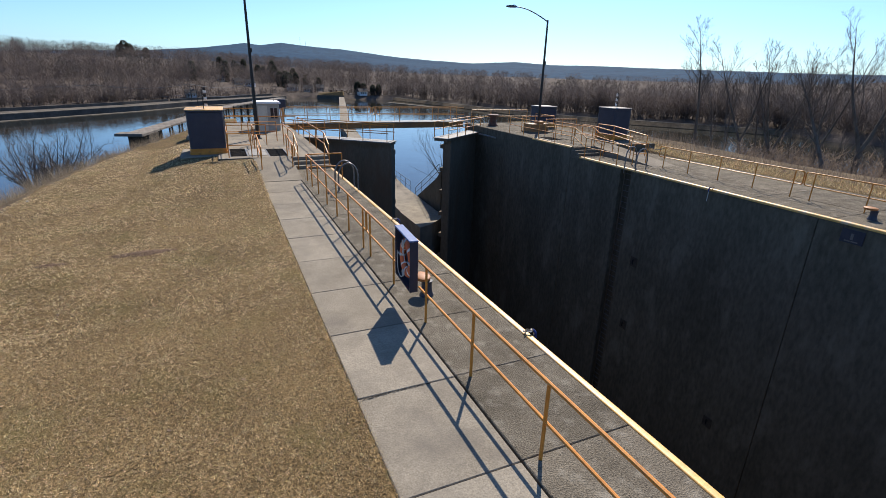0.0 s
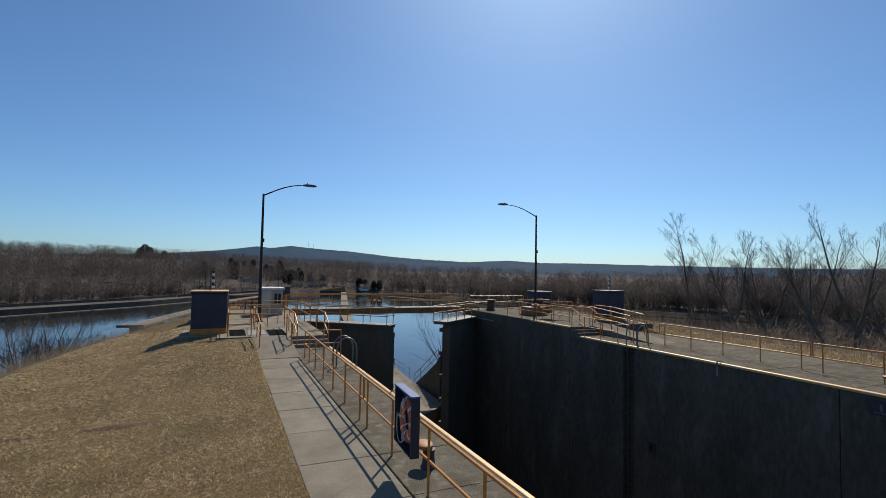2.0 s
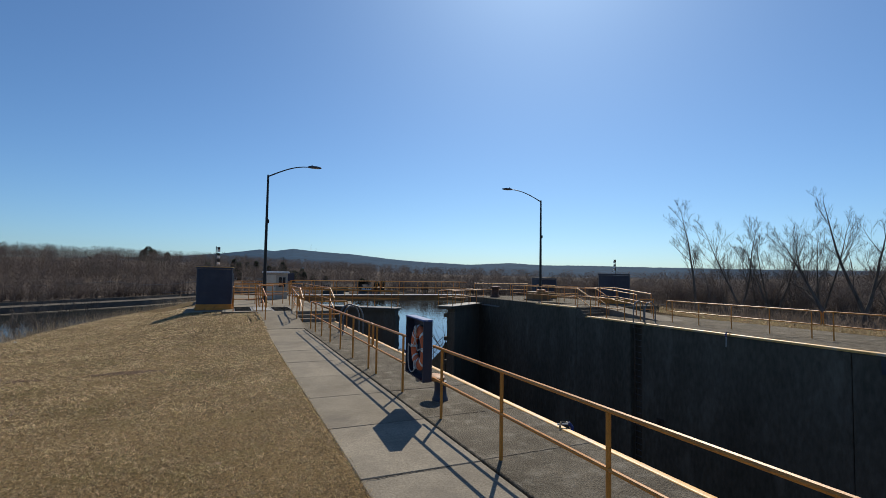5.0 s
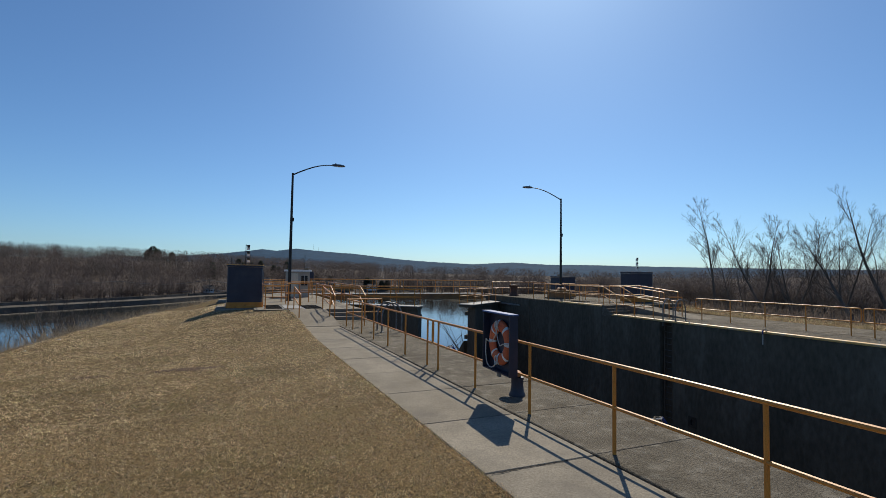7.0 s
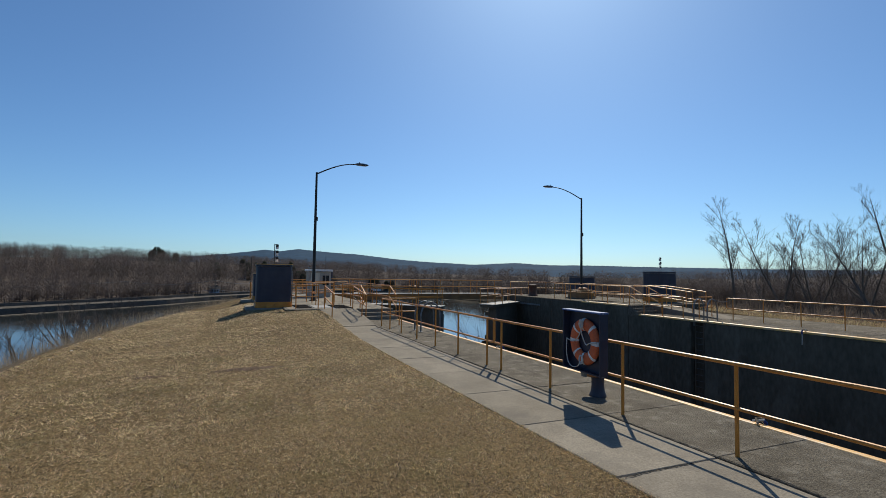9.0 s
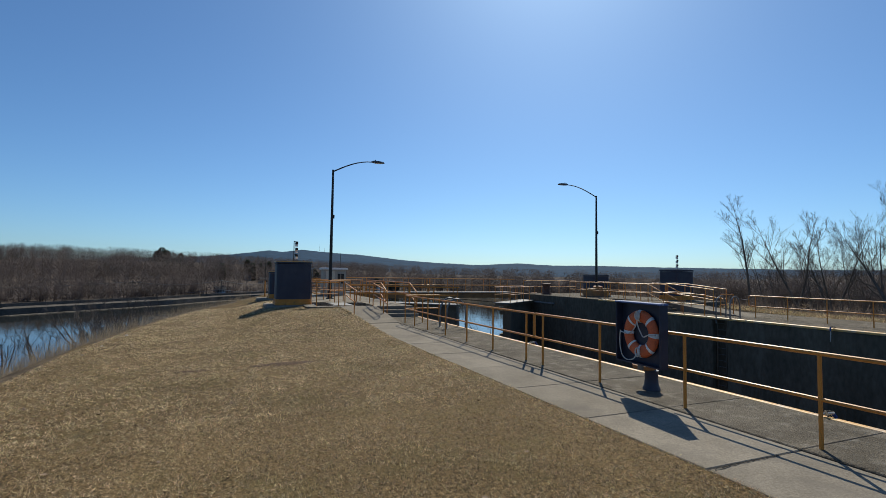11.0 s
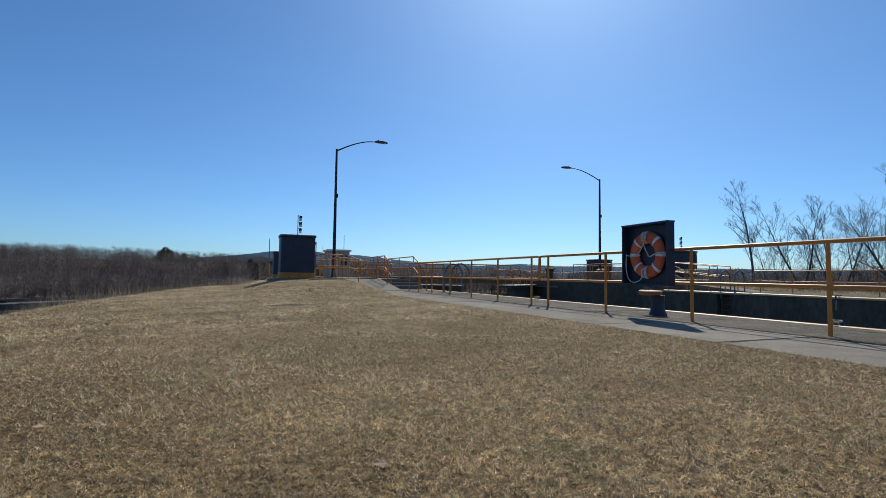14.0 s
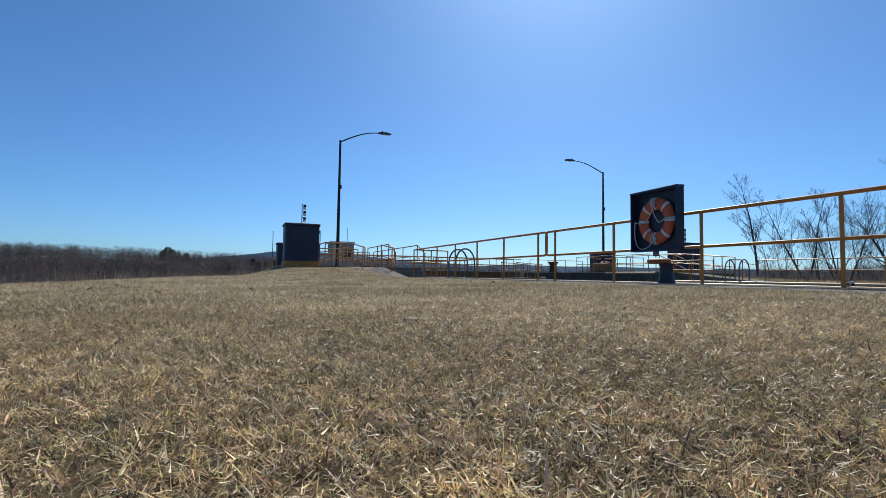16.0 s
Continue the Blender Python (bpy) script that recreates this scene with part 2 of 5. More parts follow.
# ---- mesh tools ----
class Mesh:
    """Collects corners and faces of one part."""

    def __init__(self):
        self.v, self.f = [], []

    def add(self, verts, faces):
        n = len(self.v)
        self.v += [tuple(p) for p in verts]
        self.f += [tuple(i + n for i in f) for f in faces]
        return self

    def box(self, x0, y0, z0, x1, y1, z1, c=0.0, m=None):
        """A block; c chamfers its top and upright edges."""
        rings = [(z0, 0.0), (z1 - c, 0.0), (z1, c)] if c else [(z0, 0.0), (z1, 0.0)]
        vs, fs = [], []
        for z, i in rings:
            if c:
                vs += [(x0 + c, y0 + i, z), (x1 - c, y0 + i, z), (x1 - i, y0 + c, z), (x1 - i, y1 - c, z), (x1 - c, y1 - i, z), (x0 + c, y1 - i, z), (x0 + i, y1 - c, z), (x0 + i, y0 + c, z)]
            else:
                vs += [(x0, y0, z), (x1, y0, z), (x1, y1, z), (x0, y1, z)]
        k = 8 if c else 4
        for r in range(len(rings) - 1):
            fs += [(r * k + i, r * k + (i + 1) % k, (r + 1) * k + (i + 1) % k, (r + 1) * k + i) for i in range(k)]
        fs += [tuple(range(k))[::-1], tuple((len(rings) - 1) * k + i for i in range(k))]
        if m is not None:
            vs = [m @ Vector(p) for p in vs]
        return self.add(vs, fs)

    def tube(self, pts, r, seg=8, r1=None, cap=True):
        """A pipe along points, tapering from r to r1."""
        pts = [Vector(p) for p in pts]
        r1 = r if r1 is None else r1
        vs, fs, n = [], [], len(pts)
        side = None
        for i, p in enumerate(pts):
            d = (pts[min(i + 1, n - 1)] - pts[max(i - 1, 0)]).normalized()
            if side is None:
                side = d.orthogonal().normalized()
            side = (side - d * side.dot(d)).normalized()
            up = d.cross(side)
            rad = r + (r1 - r) * i / max(1, n - 1)
            vs += [p + side * (math.cos(a) * rad) + up * (math.sin(a) * rad) for a in (2 * math.pi * j / seg for j in range(seg))]
        for i in range(n - 1):
            fs += [(i * seg + j, i * seg + (j + 1) % seg, (i + 1) * seg + (j + 1) % seg, (i + 1) * seg + j) for j in range(seg)]
        if cap:
            fs += [tuple(range(seg))[::-1], tuple((n - 1) * seg + j for j in range(seg))]
        return self.add(vs, fs)

    def lathe(self, profile, seg=20, at=(0, 0, 0), sy=1.0):
        """A turned body from (radius, height) pairs."""
        vs, fs = [], []
        for r, z in profile:
            vs += [(at[0] + r * math.cos(2 * math.pi * j / seg), at[1] + sy * r * math.sin(2 * math.pi * j / seg), at[2] + z) for j in range(seg)]
        for i in range(len(profile) - 1):
            fs += [(i * seg + j, i * seg + (j + 1) % seg, (i + 1) * seg + (j + 1) % seg, (i + 1) * seg + j) for j in range(seg)]
        fs += [tuple(range(seg))[::-1], tuple((len(profile) - 1) * seg + j for j in range(seg))]
        return self.add(vs, fs)

    def prism(self, outline, z0, z1):
        """An upright body from an outline of (x, y)."""
        n = len(outline)
        vs = [(x, y, z0) for x, y in outline] + [(x, y, z1) for x, y in outline]
        fs = [(i, (i + 1) % n, n + (i + 1) % n, n + i) for i in range(n)] + [tuple(range(n))[::-1], tuple(range(n, 2 * n))]
        return self.add(vs, fs)

    def data(self, name, mat, smooth=False):
        me = bpy.data.meshes.new(name)
        me.from_pydata(self.v, [], self.f)
        me.materials.append(mat)
        if smooth:
            me.polygons.foreach_set("use_smooth", [True] * len(me.polygons))
            me.set_sharp_from_angle(angle=radians(40))
        me.update()
        return me


def part(name, mesh, mat, parent=None, label="", at=(0, 0, 0), smooth=False):
    """Links a mesh as one object, under a thing or on its own."""
    me = mesh.data(name, mat, smooth) if isinstance(mesh, Mesh) else mesh
    ob = new(name, me)
    ob.location = at
    if parent is not None:
        ob.parent = parent
    if label:
        ob["label"] = label
    return ob


def thing(name, label, category, at=(0, 0, 0), turn=0.0, group="", kind=""):
    ob = new(name)
    ob.matrix_basis = pose(*at, 0, 0, turn)
    ob.empty_display_size = 0.2
    return tagged(ob, label, category, group, kind)


def arc(points, radius, steps=5):
    """Rounds the corners of a polyline."""
    pts = [Vector(p) for p in points]
    out = [pts[0]]
    for a, b, c in zip(pts, pts[1:], pts[2:]):
        d0, d1 = (a - b), (c - b)
        r = min(radius, d0.length * 0.49, d1.length * 0.49)
        p, q = b + d0.normalized() * r, b + d1.normalized() * r
        out += [p.lerp(b, t).lerp(b.lerp(q, t), t) for t in (i / steps for i in range(steps + 1))]
    return out + [pts[-1]]


def smooth(t):
    t = min(1.0, max(0.0, t))
    return t * t * (3 - 2 * t)


def lerp_table(table, k):
    if k <= table[0][0]:
        return table[0][1]
    for (a, u), (b, v) in zip(table, table[1:]):
        if k <= b:
            return u + (v - u) * (k - a) / (b - a)
    return table[-1][1]


# ---- plan ----
EDGE_W, EDGE_E = 4.58, 18.75          # faces of the lock chamber
RIVER = -8.4                          # water level
FLOOR = -16.0                         # bottom of the drained chamber
CREST = ((-60, -7.0), (10, -6.8), (16.5, -6.78), (19.6, -6.5), (23.2, -6.08), (27, -5.4), (34, -3.7), (39.4, -1.5), (60, 4.6))
SHORE = ((-180, 150), (-70, 178), (-60, 182), (-39, 152), (-19.4, 152), (-12.8, 163), (-6.8, 177), (-2.6, 194), (1.7, 210), (6.9, 240), (11, 250), (12.5, 240), (17, 240), (20, 240), (23.8, 213), (31.4, 179), (36, 167), (40.7, 162), (49.4, 158), (54, 154), (70, 142), (180, 140))
RISE = ((-180, 12), (-60, 10), (-30, 9), (-10, 10.3), (0, 9.3), (12, 5), (25, 1), (40, -2), (55, -1), (66, 8), (80, 12), (180, 12))


def lawn_height(x, y):
    u = min(1.0, max(0.0, (1.3 - x) / 7.6))
    hump = 0.40 * smooth((y - 14.5) / 10.5) * (1 - 0.95 * smooth((-1.2 - x) / 2.2)) * (1 - 0.35 * smooth((y - 29) / 6))
    return -0.022 - 0.165 * u ** 1.3 + hump + 0.015 * noise.noise((x * 0.5, y * 0.5, 0))


def ground_height(x, y):
    r, a = math.hypot(x, y), math.degrees(math.atan2(x, y))
    far = r - lerp_table(SHORE, a)
    if far > 0:
        top = lerp_table(RISE, a)
        z = RIVER - 0.6 + min(2.6, far * 0.4) + (top - RIVER - 2) * smooth((far - 8) / 330)
        return z + (noise.noise((x * 0.01, y * 0.01, 3)) * 3 if far > 60 else 0)
    bed = RIVER - 3.5
    if y < 46:
        if x < 2.9:
            crest = lerp_table(CREST, y)
            z = lawn_height(x, y) if x < 1.3 else -0.14
            if y > 19.8 and x > 1.3:
                z = -0.3
            if x < crest:
                z = lawn_height(crest, y) - 0.12 * min(1.2, crest - x) - 0.38 * max(0.0, crest - x - 0.5)
            return max(z, bed)
        if x <= 19.3:
            return FLOOR - 0.5 if y < 36.5 else bed
        if x <= 24.2:
            return -0.3 if y < 37.3 else bed
        if x > 24.2:
            z = -0.02 + 0.3 * smooth((y - 18) / 10) - 0.05 * (x - 24.2) * smooth((x - 26) / 4) - 0.42 * max(0.0, x - 31) * smooth((x - 31) / 9) * (0.25 + 0.75 * smooth((y - 12) / 14))
            return max(z - 1.0 * max(0.0, y - 40), bed)
    return bed


def build_ground():
    xs = [-4600, -3000, -2000, -1400, -1000, -760, -600, -500, -420, -360, -310, -270, -240, -215, -195, -178, -165, -155, -145, -130, -110, -90, -70, -50, -38, -30, -24, -20, -17]
    xs += [-15 + 0.5 * i for i in range(32)] + [1.2, 1.28, 1.32, 2.0, 2.85, 2.95, 8, 14, 18.7, 19.28, 19.36, 24.15, 24.25] + [25 + i for i in range(20)] + [46 + 3 * i for i in range(12)]
    xs += [84 + 6 * i for i in range(26)] + [250, 280, 320, 360, 410, 470, 540, 640, 780, 1000, 1400, 2000, 3000, 4600]
    ys = [-4600, -2600, -1400, -800, -500, -300, -190, -140, -100, -70, -50, -38, -28, -20] + [-14 + 0.7 * i for i in range(84)] + [45.9, 46.1, 50, 58, 68, 80, 95, 110, 122]
    ys += [130 + 5 * i for i in range(30)] + [290, 310, 335, 360, 390, 420, 460, 520, 600, 720, 900, 1200, 1700, 2400, 3300, 4600]
    verts = [(x, y, ground_height(x, y)) for y in ys for x in xs]
    w, faces, slots = len(xs), [], []
    for j in range(len(ys) - 1):
        for i in range(w - 1):
            faces.append((j * w + i, j * w + i + 1, (j + 1) * w + i + 1, (j + 1) * w + i))
            x, y = (xs[i] + xs[i + 1]) / 2, (ys[j] + ys[j + 1]) / 2
            r, a = math.hypot(x, y), math.degrees(math.atan2(x, y))
            far = r - lerp_table(SHORE, a)
            if far > 0:
                slots.append(2)
            elif y < 46 and (lerp_table(CREST, y) - 0.2 < x < 2.9 or 24.2 < x < 26.6 + 0.8 * noise.noise((0, y * 0.3, 0))):
                slots.append(0)
            else:
                slots.append(1)
    me = bpy.data.meshes.new("ground")
    me.from_pydata(verts, [], faces)
    for m in (LAWN, BANK, FOREST):
        me.materials.append(m)
    me.polygons.foreach_set("material_index", slots)
    me.polygons.foreach_set("use_smooth", [True] * len(faces))
    me.update()
    return tagged(new("ground", me), "dormant tan lawn, brushy banks and wooded river shores", "ground", kind="structure")


build_ground()
water = Mesh()
for x0, y0, x1, y1, z in ((-900, -900, 3, 900, RIVER), (23, -900, 900, 900, RIVER), (3, 37.7, 23, 900, RIVER), (3, -900, 23, -71, RIVER), (4.5, -70, 18.8, 37, FLOOR)):
    water.add([(x0, y0, z), (x1, y0, z), (x1, y1, z), (x0, y1, z)], [(0, 1, 2, 3)])
water = part("water", water, WATER)
tagged(water, "calm blue river water reflecting the sky", "water", kind="structure")

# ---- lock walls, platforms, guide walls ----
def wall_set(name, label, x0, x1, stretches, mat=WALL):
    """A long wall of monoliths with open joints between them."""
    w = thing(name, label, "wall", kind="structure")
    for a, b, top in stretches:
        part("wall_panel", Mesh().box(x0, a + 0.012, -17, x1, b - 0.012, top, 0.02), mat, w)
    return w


def steps_of(a, b, n, top):
    return [(a + (b - a) * i / n, a + (b - a) * (i + 1) / n, top) for i in range(n)]


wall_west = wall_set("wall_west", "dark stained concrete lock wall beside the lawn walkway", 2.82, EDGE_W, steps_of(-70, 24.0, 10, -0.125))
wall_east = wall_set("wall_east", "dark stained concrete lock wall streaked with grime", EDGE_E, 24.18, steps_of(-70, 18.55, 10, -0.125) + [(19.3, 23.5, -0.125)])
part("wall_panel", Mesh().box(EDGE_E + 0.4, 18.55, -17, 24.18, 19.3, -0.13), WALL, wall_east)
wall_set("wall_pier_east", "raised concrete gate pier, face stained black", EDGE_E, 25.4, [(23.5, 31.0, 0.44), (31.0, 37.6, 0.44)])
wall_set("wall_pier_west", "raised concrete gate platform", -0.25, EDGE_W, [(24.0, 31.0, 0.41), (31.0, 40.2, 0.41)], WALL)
tagged(part("wall_south", Mesh().box(2, -72, -17, 25, -70, 0.4), WALL), "dark concrete sill wall closing the chamber", "wall", kind="structure")

wing = Mesh()
prof = [(37.6, -17), (37.6, -3.4), (38.6, -4.3), (44.2, -7.5), (44.2, -17)]
wing.add([(x, y, z) for x in (16.7, 19.6) for y, z in prof], [(0, 1, 2, 3, 4), (9, 8, 7, 6, 5)] + [(i, 5 + i, 5 + (i + 1) % 5, (i + 1) % 5) for i in range(5)])
tagged(part("wall_wing", wing, WALL), "sloping dark concrete wing wall below the gate", "wall", kind="structure")
tagged(part("wall_sill", Mesh().box(4.59, 37.0, -17, 13.1, 38.0, -8.0).box(16.26, 37.0, -17, 18.74, 38.0, -8.0), WALL), "dark concrete sill holding back the river", "wall", kind="structure")
GUIDE_X = ((33, 16.0), (50, 17.0), (111, 26.8), (227, 52.4))      # its right-hand edge
guide = thing("guide_wall", "long sunlit concrete guide wall standing low in the river", "guide wall", kind="structure")
part("wall_panel", Mesh().prism([(13.1, 33.2), (14.4, 33.9), (16.2, 35.6), (16.25, 37.99), (13.15, 37.99)], -17, -6.85), CONCRETE, guide)
for i in range(21):
    a, b = 38 + 9 * i, 38 + 9 * (i + 1) - 0.05
    xa, xb = lerp_table(GUIDE_X, a), lerp_table(GUIDE_X, b)
    wa, wb = lerp_table(((38, 3.1), (90, 2.3)), a), lerp_table(((38, 3.1), (90, 2.3)), b)
    part("wall_panel", Mesh().prism([(xa - wa, a), (xa, a), (xb, b), (xb - wb, b)], -17, -6.85), CONCRETE, guide)

# platform paving: steps, ramp, pads
stair = thing("steps_west", "short concrete steps up to the gate platform", "steps", kind="structure")
for i in range(3):
    part("step", Mesh().box(2.9 + 0.004 * i, 22.92 + 0.36 * i, -0.2 - 0.01 * i, 4.56 - 0.004 * i, 24.005 + 0.004 * i, 0.145 * (i + 1), 0.015), CONCRETE, stair)
stair2 = thing("steps_east", "short concrete steps up to the gate pier", "steps", kind="structure")
for i in range(3):
    part("step", Mesh().box(18.756 + 0.004 * i, 22.7 + 0.28 * i, -0.2 - 0.01 * i, 20.25 - 0.004 * i, 23.505 + 0.004 * i, 0.148 * (i + 1), 0.015), APRON, stair2)


def ramp_block(name, x0, x1, y0, y1, z1):
    m = Mesh().add([(x0, y0, 0.004), (x1, y0, 0.004), (x1, y1, z1), (x0, y1, z1), (x0, y0, -0.3), (x1, y0, -0.3), (x1, y1, -0.3), (x0, y1, -0.3)],
                   [(0, 1, 2, 3), (4, 7, 6, 5), (0, 4, 5, 1), (1, 5, 6, 2), (2, 6, 7, 3), (3, 7, 4, 0)])
    return tagged(part(name, m, CONCRETE), "concrete ramp rising to the gate platform", "ramp", kind="structure")


ramp_block("ramp_west", 1.22, 2.87, 20.56, 24.0, 0.42)
ramp_block("ramp_east", 20.42, 22.05, 18.8, 23.5, 0.448)

# ---- railings ----
def railing(name, label, posts, height=1.07, ends=(False, False), mat=YELLOW, r=0.025, mid=True, group="yellow pipe railings", cut=None, bend=0.1):
    """Pipe railing: posts at base points, a top and a middle rail; ends that loop down past the last post."""
    t = thing(name, label, "railing", group=group)
    base = [Vector(p) for p in posts]
    pm = Mesh().tube([(0, 0, 0), (0, 0, height)], r * 0.95, 8).data("post", mat, True)
    for b in base:
        part("post", pm, mat, t, at=b)
    up, half = Vector((0, 0, height)), Vector((0, 0, height * 0.52))
    d0, d1 = (base[0] - base[1]).normalized() * 0.34, (base[-1] - base[-2]).normalized() * 0.34
    d0.z = d1.z = 0
    top, low = [b + up for b in base], [b + half for b in base]
    line = list(top)
    if ends[0]:
        line = [low[0], low[0] + d0, top[0] + d0] + line
    if ends[1]:
        line = line + [top[-1] + d1, low[-1] + d1, low[-1]]
    def rail(name, pts, rad):
        runs = [pts]
        if cut:
            k = next(i for i, p in enumerate(pts) if p.y > cut[1])
            runs = [pts[:k] + [Vector((pts[k].x, cut[0], pts[k].z))], [Vector((pts[k].x, cut[1], pts[k].z))] + pts[k:]]
        for run in runs:
            part(name, Mesh().tube(arc(run, bend, 7), rad, 8), mat, t, smooth=True)

    rail("top_rail", line, r)
    if mid:
        rail("middle_rail", low, r * 0.9)
    return t


def straight(x, ys, z=0.0):
    return [(x, y, z) for y in ys]


RX = 3.02
railing("railing", "ochre yellow pipe railing along the walkway, paint worn", straight(RX, [-7.16, -5.34, -3.52, -1.7, 0.12, 1.94, 3.76, 5.59, 7.405, 9.23, 11.02]), ends=(False, True), cut=(7.75, 8.72))
railing("railing", "ochre yellow pipe railing turning toward the lock edge", straight(RX, [11.67, 13.24, 14.78, 16.32, 17.87, 19.2, 20.3]) + [(3.75, 20.32, 0), (4.46, 20.32, 0)], ends=(True, False))
railing("railing", "ochre yellow pipe railing on the far lock wall", straight(20.72, [11.96, 13.57, 15.26, 16.92, 18.45]), ends=(True, True))
railing("railing", "ochre yellow pipe railing on the far lock wall", straight(20.70, [-8.8, -7.0, -5.2, -3.4, -1.6, 0.2, 2.0, 3.9, 5.7, 7.5, 9.32, 11.2]), ends=(False, True))
# platform railings, lock's west side
railing("railing", "sloping yellow handrail beside the concrete ramp", [(1.44, 22.2, 0.19), (1.44, 24.1, 0.42)], height=1.03, ends=(True, False), bend=0.2)
railing("railing", "sloping yellow handrail beside the concrete ramp", [(2.74, 22.35, 0.2), (2.74, 24.1, 0.42)], height=1.03, ends=(True, False), bend=0.2)
railing("railing", "yellow pipe railing round the platform hatch", [(0.22, 27.6, 0.41), (0.22, 26.0, 0.41), (0.22, 24.3, 0.41), (1.2, 24.3, 0.41)])
railing("railing", "sloping yellow handrail of the steps", [(3.06, 22.9, 0), (3.06, 24.0, 0.42), (3.06, 26.0, 0.42), (3.06, 28.0, 0.42)], bend=0.04)
railing("railing", "sloping yellow handrail at the lock edge", [(4.46, 22.95, 0), (4.46, 24.0, 0.42), (4.46, 26.2, 0.42), (4.46, 28.2, 0.42), (4.46, 30.2, 0.42), (4.46, 32.2, 0.42)], bend=0.04)
railing("railing", "yellow pipe railing across the gate platform", [(0.3, 29.6, 0.41), (1.4, 29.6, 0.41), (2.88, 29.6, 0.41)])
railing("railing", "yellow pipe railing across the gate platform", [(1.5, 26.9, 0.41), (1.5, 28.2, 0.41), (2.2, 28.2, 0.41)], mid=True)
railing("railing", "yellow pipe railing across the gate platform", [(-0.1, 33.0, 0.41), (1.2, 33.0, 0.41), (2.2, 33.0, 0.41), (3.6, 33.0, 0.41), (4.4, 33.0, 0.41)])
railing("railing", "yellow pipe railing at the platform's river edge", [(-0.1, 39.9, 0.41), (1.0, 39.9, 0.41), (2.5, 39.9, 0.41), (4.3, 39.9, 0.41)])
# platform railings, lock's east side
railing("railing", "yellow pipe railing along the far lock edge", [(18.95, 19.9, 0), (18.95, 21.2, 0), (18.95, 22.5, 0), (18.95, 23.6, 0.45), (18.95, 25.4, 0.45), (18.95, 27.2, 0.45), (18.95, 29.0, 0.45), (18.95, 30.8, 0.45)])
railing("railing", "short yellow pipe railing behind the far ladder", [(19.72, 19.58, 0), (20.66, 19.58, 0)], height=1.1)
railing("railing", "sloping yellow handrail of the far steps", [(20.3, 22.5, 0), (20.3, 23.6, 0.45), (20.3, 25.5, 0.45), (20.3, 27.4, 0.45)])
railing("railing", "long sloping yellow handrail of the far ramp", [(20.5, 20.6, 0.18), (20.5, 22.0, 0.31), (20.5, 23.6, 0.45), (20.5, 24.8, 0.45)], height=1.12)
railing("railing", "long sloping yellow handrail of the far ramp", [(21.9, 20.9, 0.2), (21.9, 22.2, 0.32), (21.9, 23.6, 0.45), (21.9, 25.0, 0.45)], height=1.12)
railing("railing", "yellow pipe railing on the far gate pier", [(20.6, 28.8, 0.45), (22.0, 28.8, 0.45), (23.2, 28.8, 0.45)])
railing("railing", "yellow pipe railing on the far gate pier", [(20.2, 31.2, 0.45), (21.6, 31.2, 0.45), (23.0, 31.2, 0.45), (23.0, 33.6, 0.45)])
railing("railing", "yellow pipe railing on the far gate pier", [(19.2, 37.3, 0.45), (21.0, 37.3, 0.45), (22.8, 37.3, 0.45), (24.6, 37.3, 0.45)])
# rail along the low guide wall and its stair
railing("railing", "grey pipe railing on the low guide wall", [(lerp_table(GUIDE_X, y) - 0.12, y, -6.85) for y in (44.6, 46.4, 48.2, 50.0, 51.8)], mat=STEEL, group="grey pipe railings")
railing("railing", "grey pipe railing down the wing wall stair", [(16.85, 38.4, -4.1), (16.85, 40.4, -5.3), (16.85, 42.4, -6.45), (16.85, 44.0, -7.35)], mat=STEEL, group="grey pipe railings")

# ---- yellow edge steel of the chamber ----
for nm, x0, x1, a, b, z in (("edge_trim_west", EDGE_W - 0.115, EDGE_W + 0.012, -70, 22.9, 0.008), ("edge_trim_east", EDGE_E - 0.012, EDGE_E + 0.13, -70, 22.69, 0.008), ("edge_trim_pier", EDGE_E - 0.012, EDGE_E + 0.1, 23.52, 27.6, 0.462)):
    ra, rb, drop = (0.03, 0.03, 0.055) if nm == "edge_trim_west" else (0.085, 0.012, 0.1)
    prof = [(x0, z - drop)] + [(x0 + ra - ra * math.cos(q), z - ra + ra * math.sin(q)) for q in (math.pi / 2 * i / 6 for i in range(7))]
    prof += [(x1 - rb + rb * math.sin(q), z - rb + rb * math.cos(q)) for q in (math.pi / 2 * i / 6 for i in range(7))] + [(x1, z - drop)]
    n = len(prof)
    bar = Mesh().add([(x, a, h) for x, h in prof] + [(x, b, h) for x, h in prof], [(i, n + i, n + (i + 1) % n, (i + 1) % n) for i in range(n)] + [tuple(range(n)), tuple(range(2 * n - 1, n - 1, -1))])
    tagged(part(nm, bar, EDGE, smooth=True), "worn yellow steel edging on the lock coping", "trim", kind="structure")

for nm, x0, x1, b in (("coping_west", EDGE_W - 0.114, EDGE_W + 0.002, 22.9), ("coping_east", EDGE_E - 0.002, EDGE_E + 0.129, 22.69)):
    tagged(part(nm, Mesh().box(x0, -70, -0.124, x1, b, -0.05 if x0 < 9 else -0.085), WALL), "stained concrete coping under the edge steel", "trim", kind="structure")

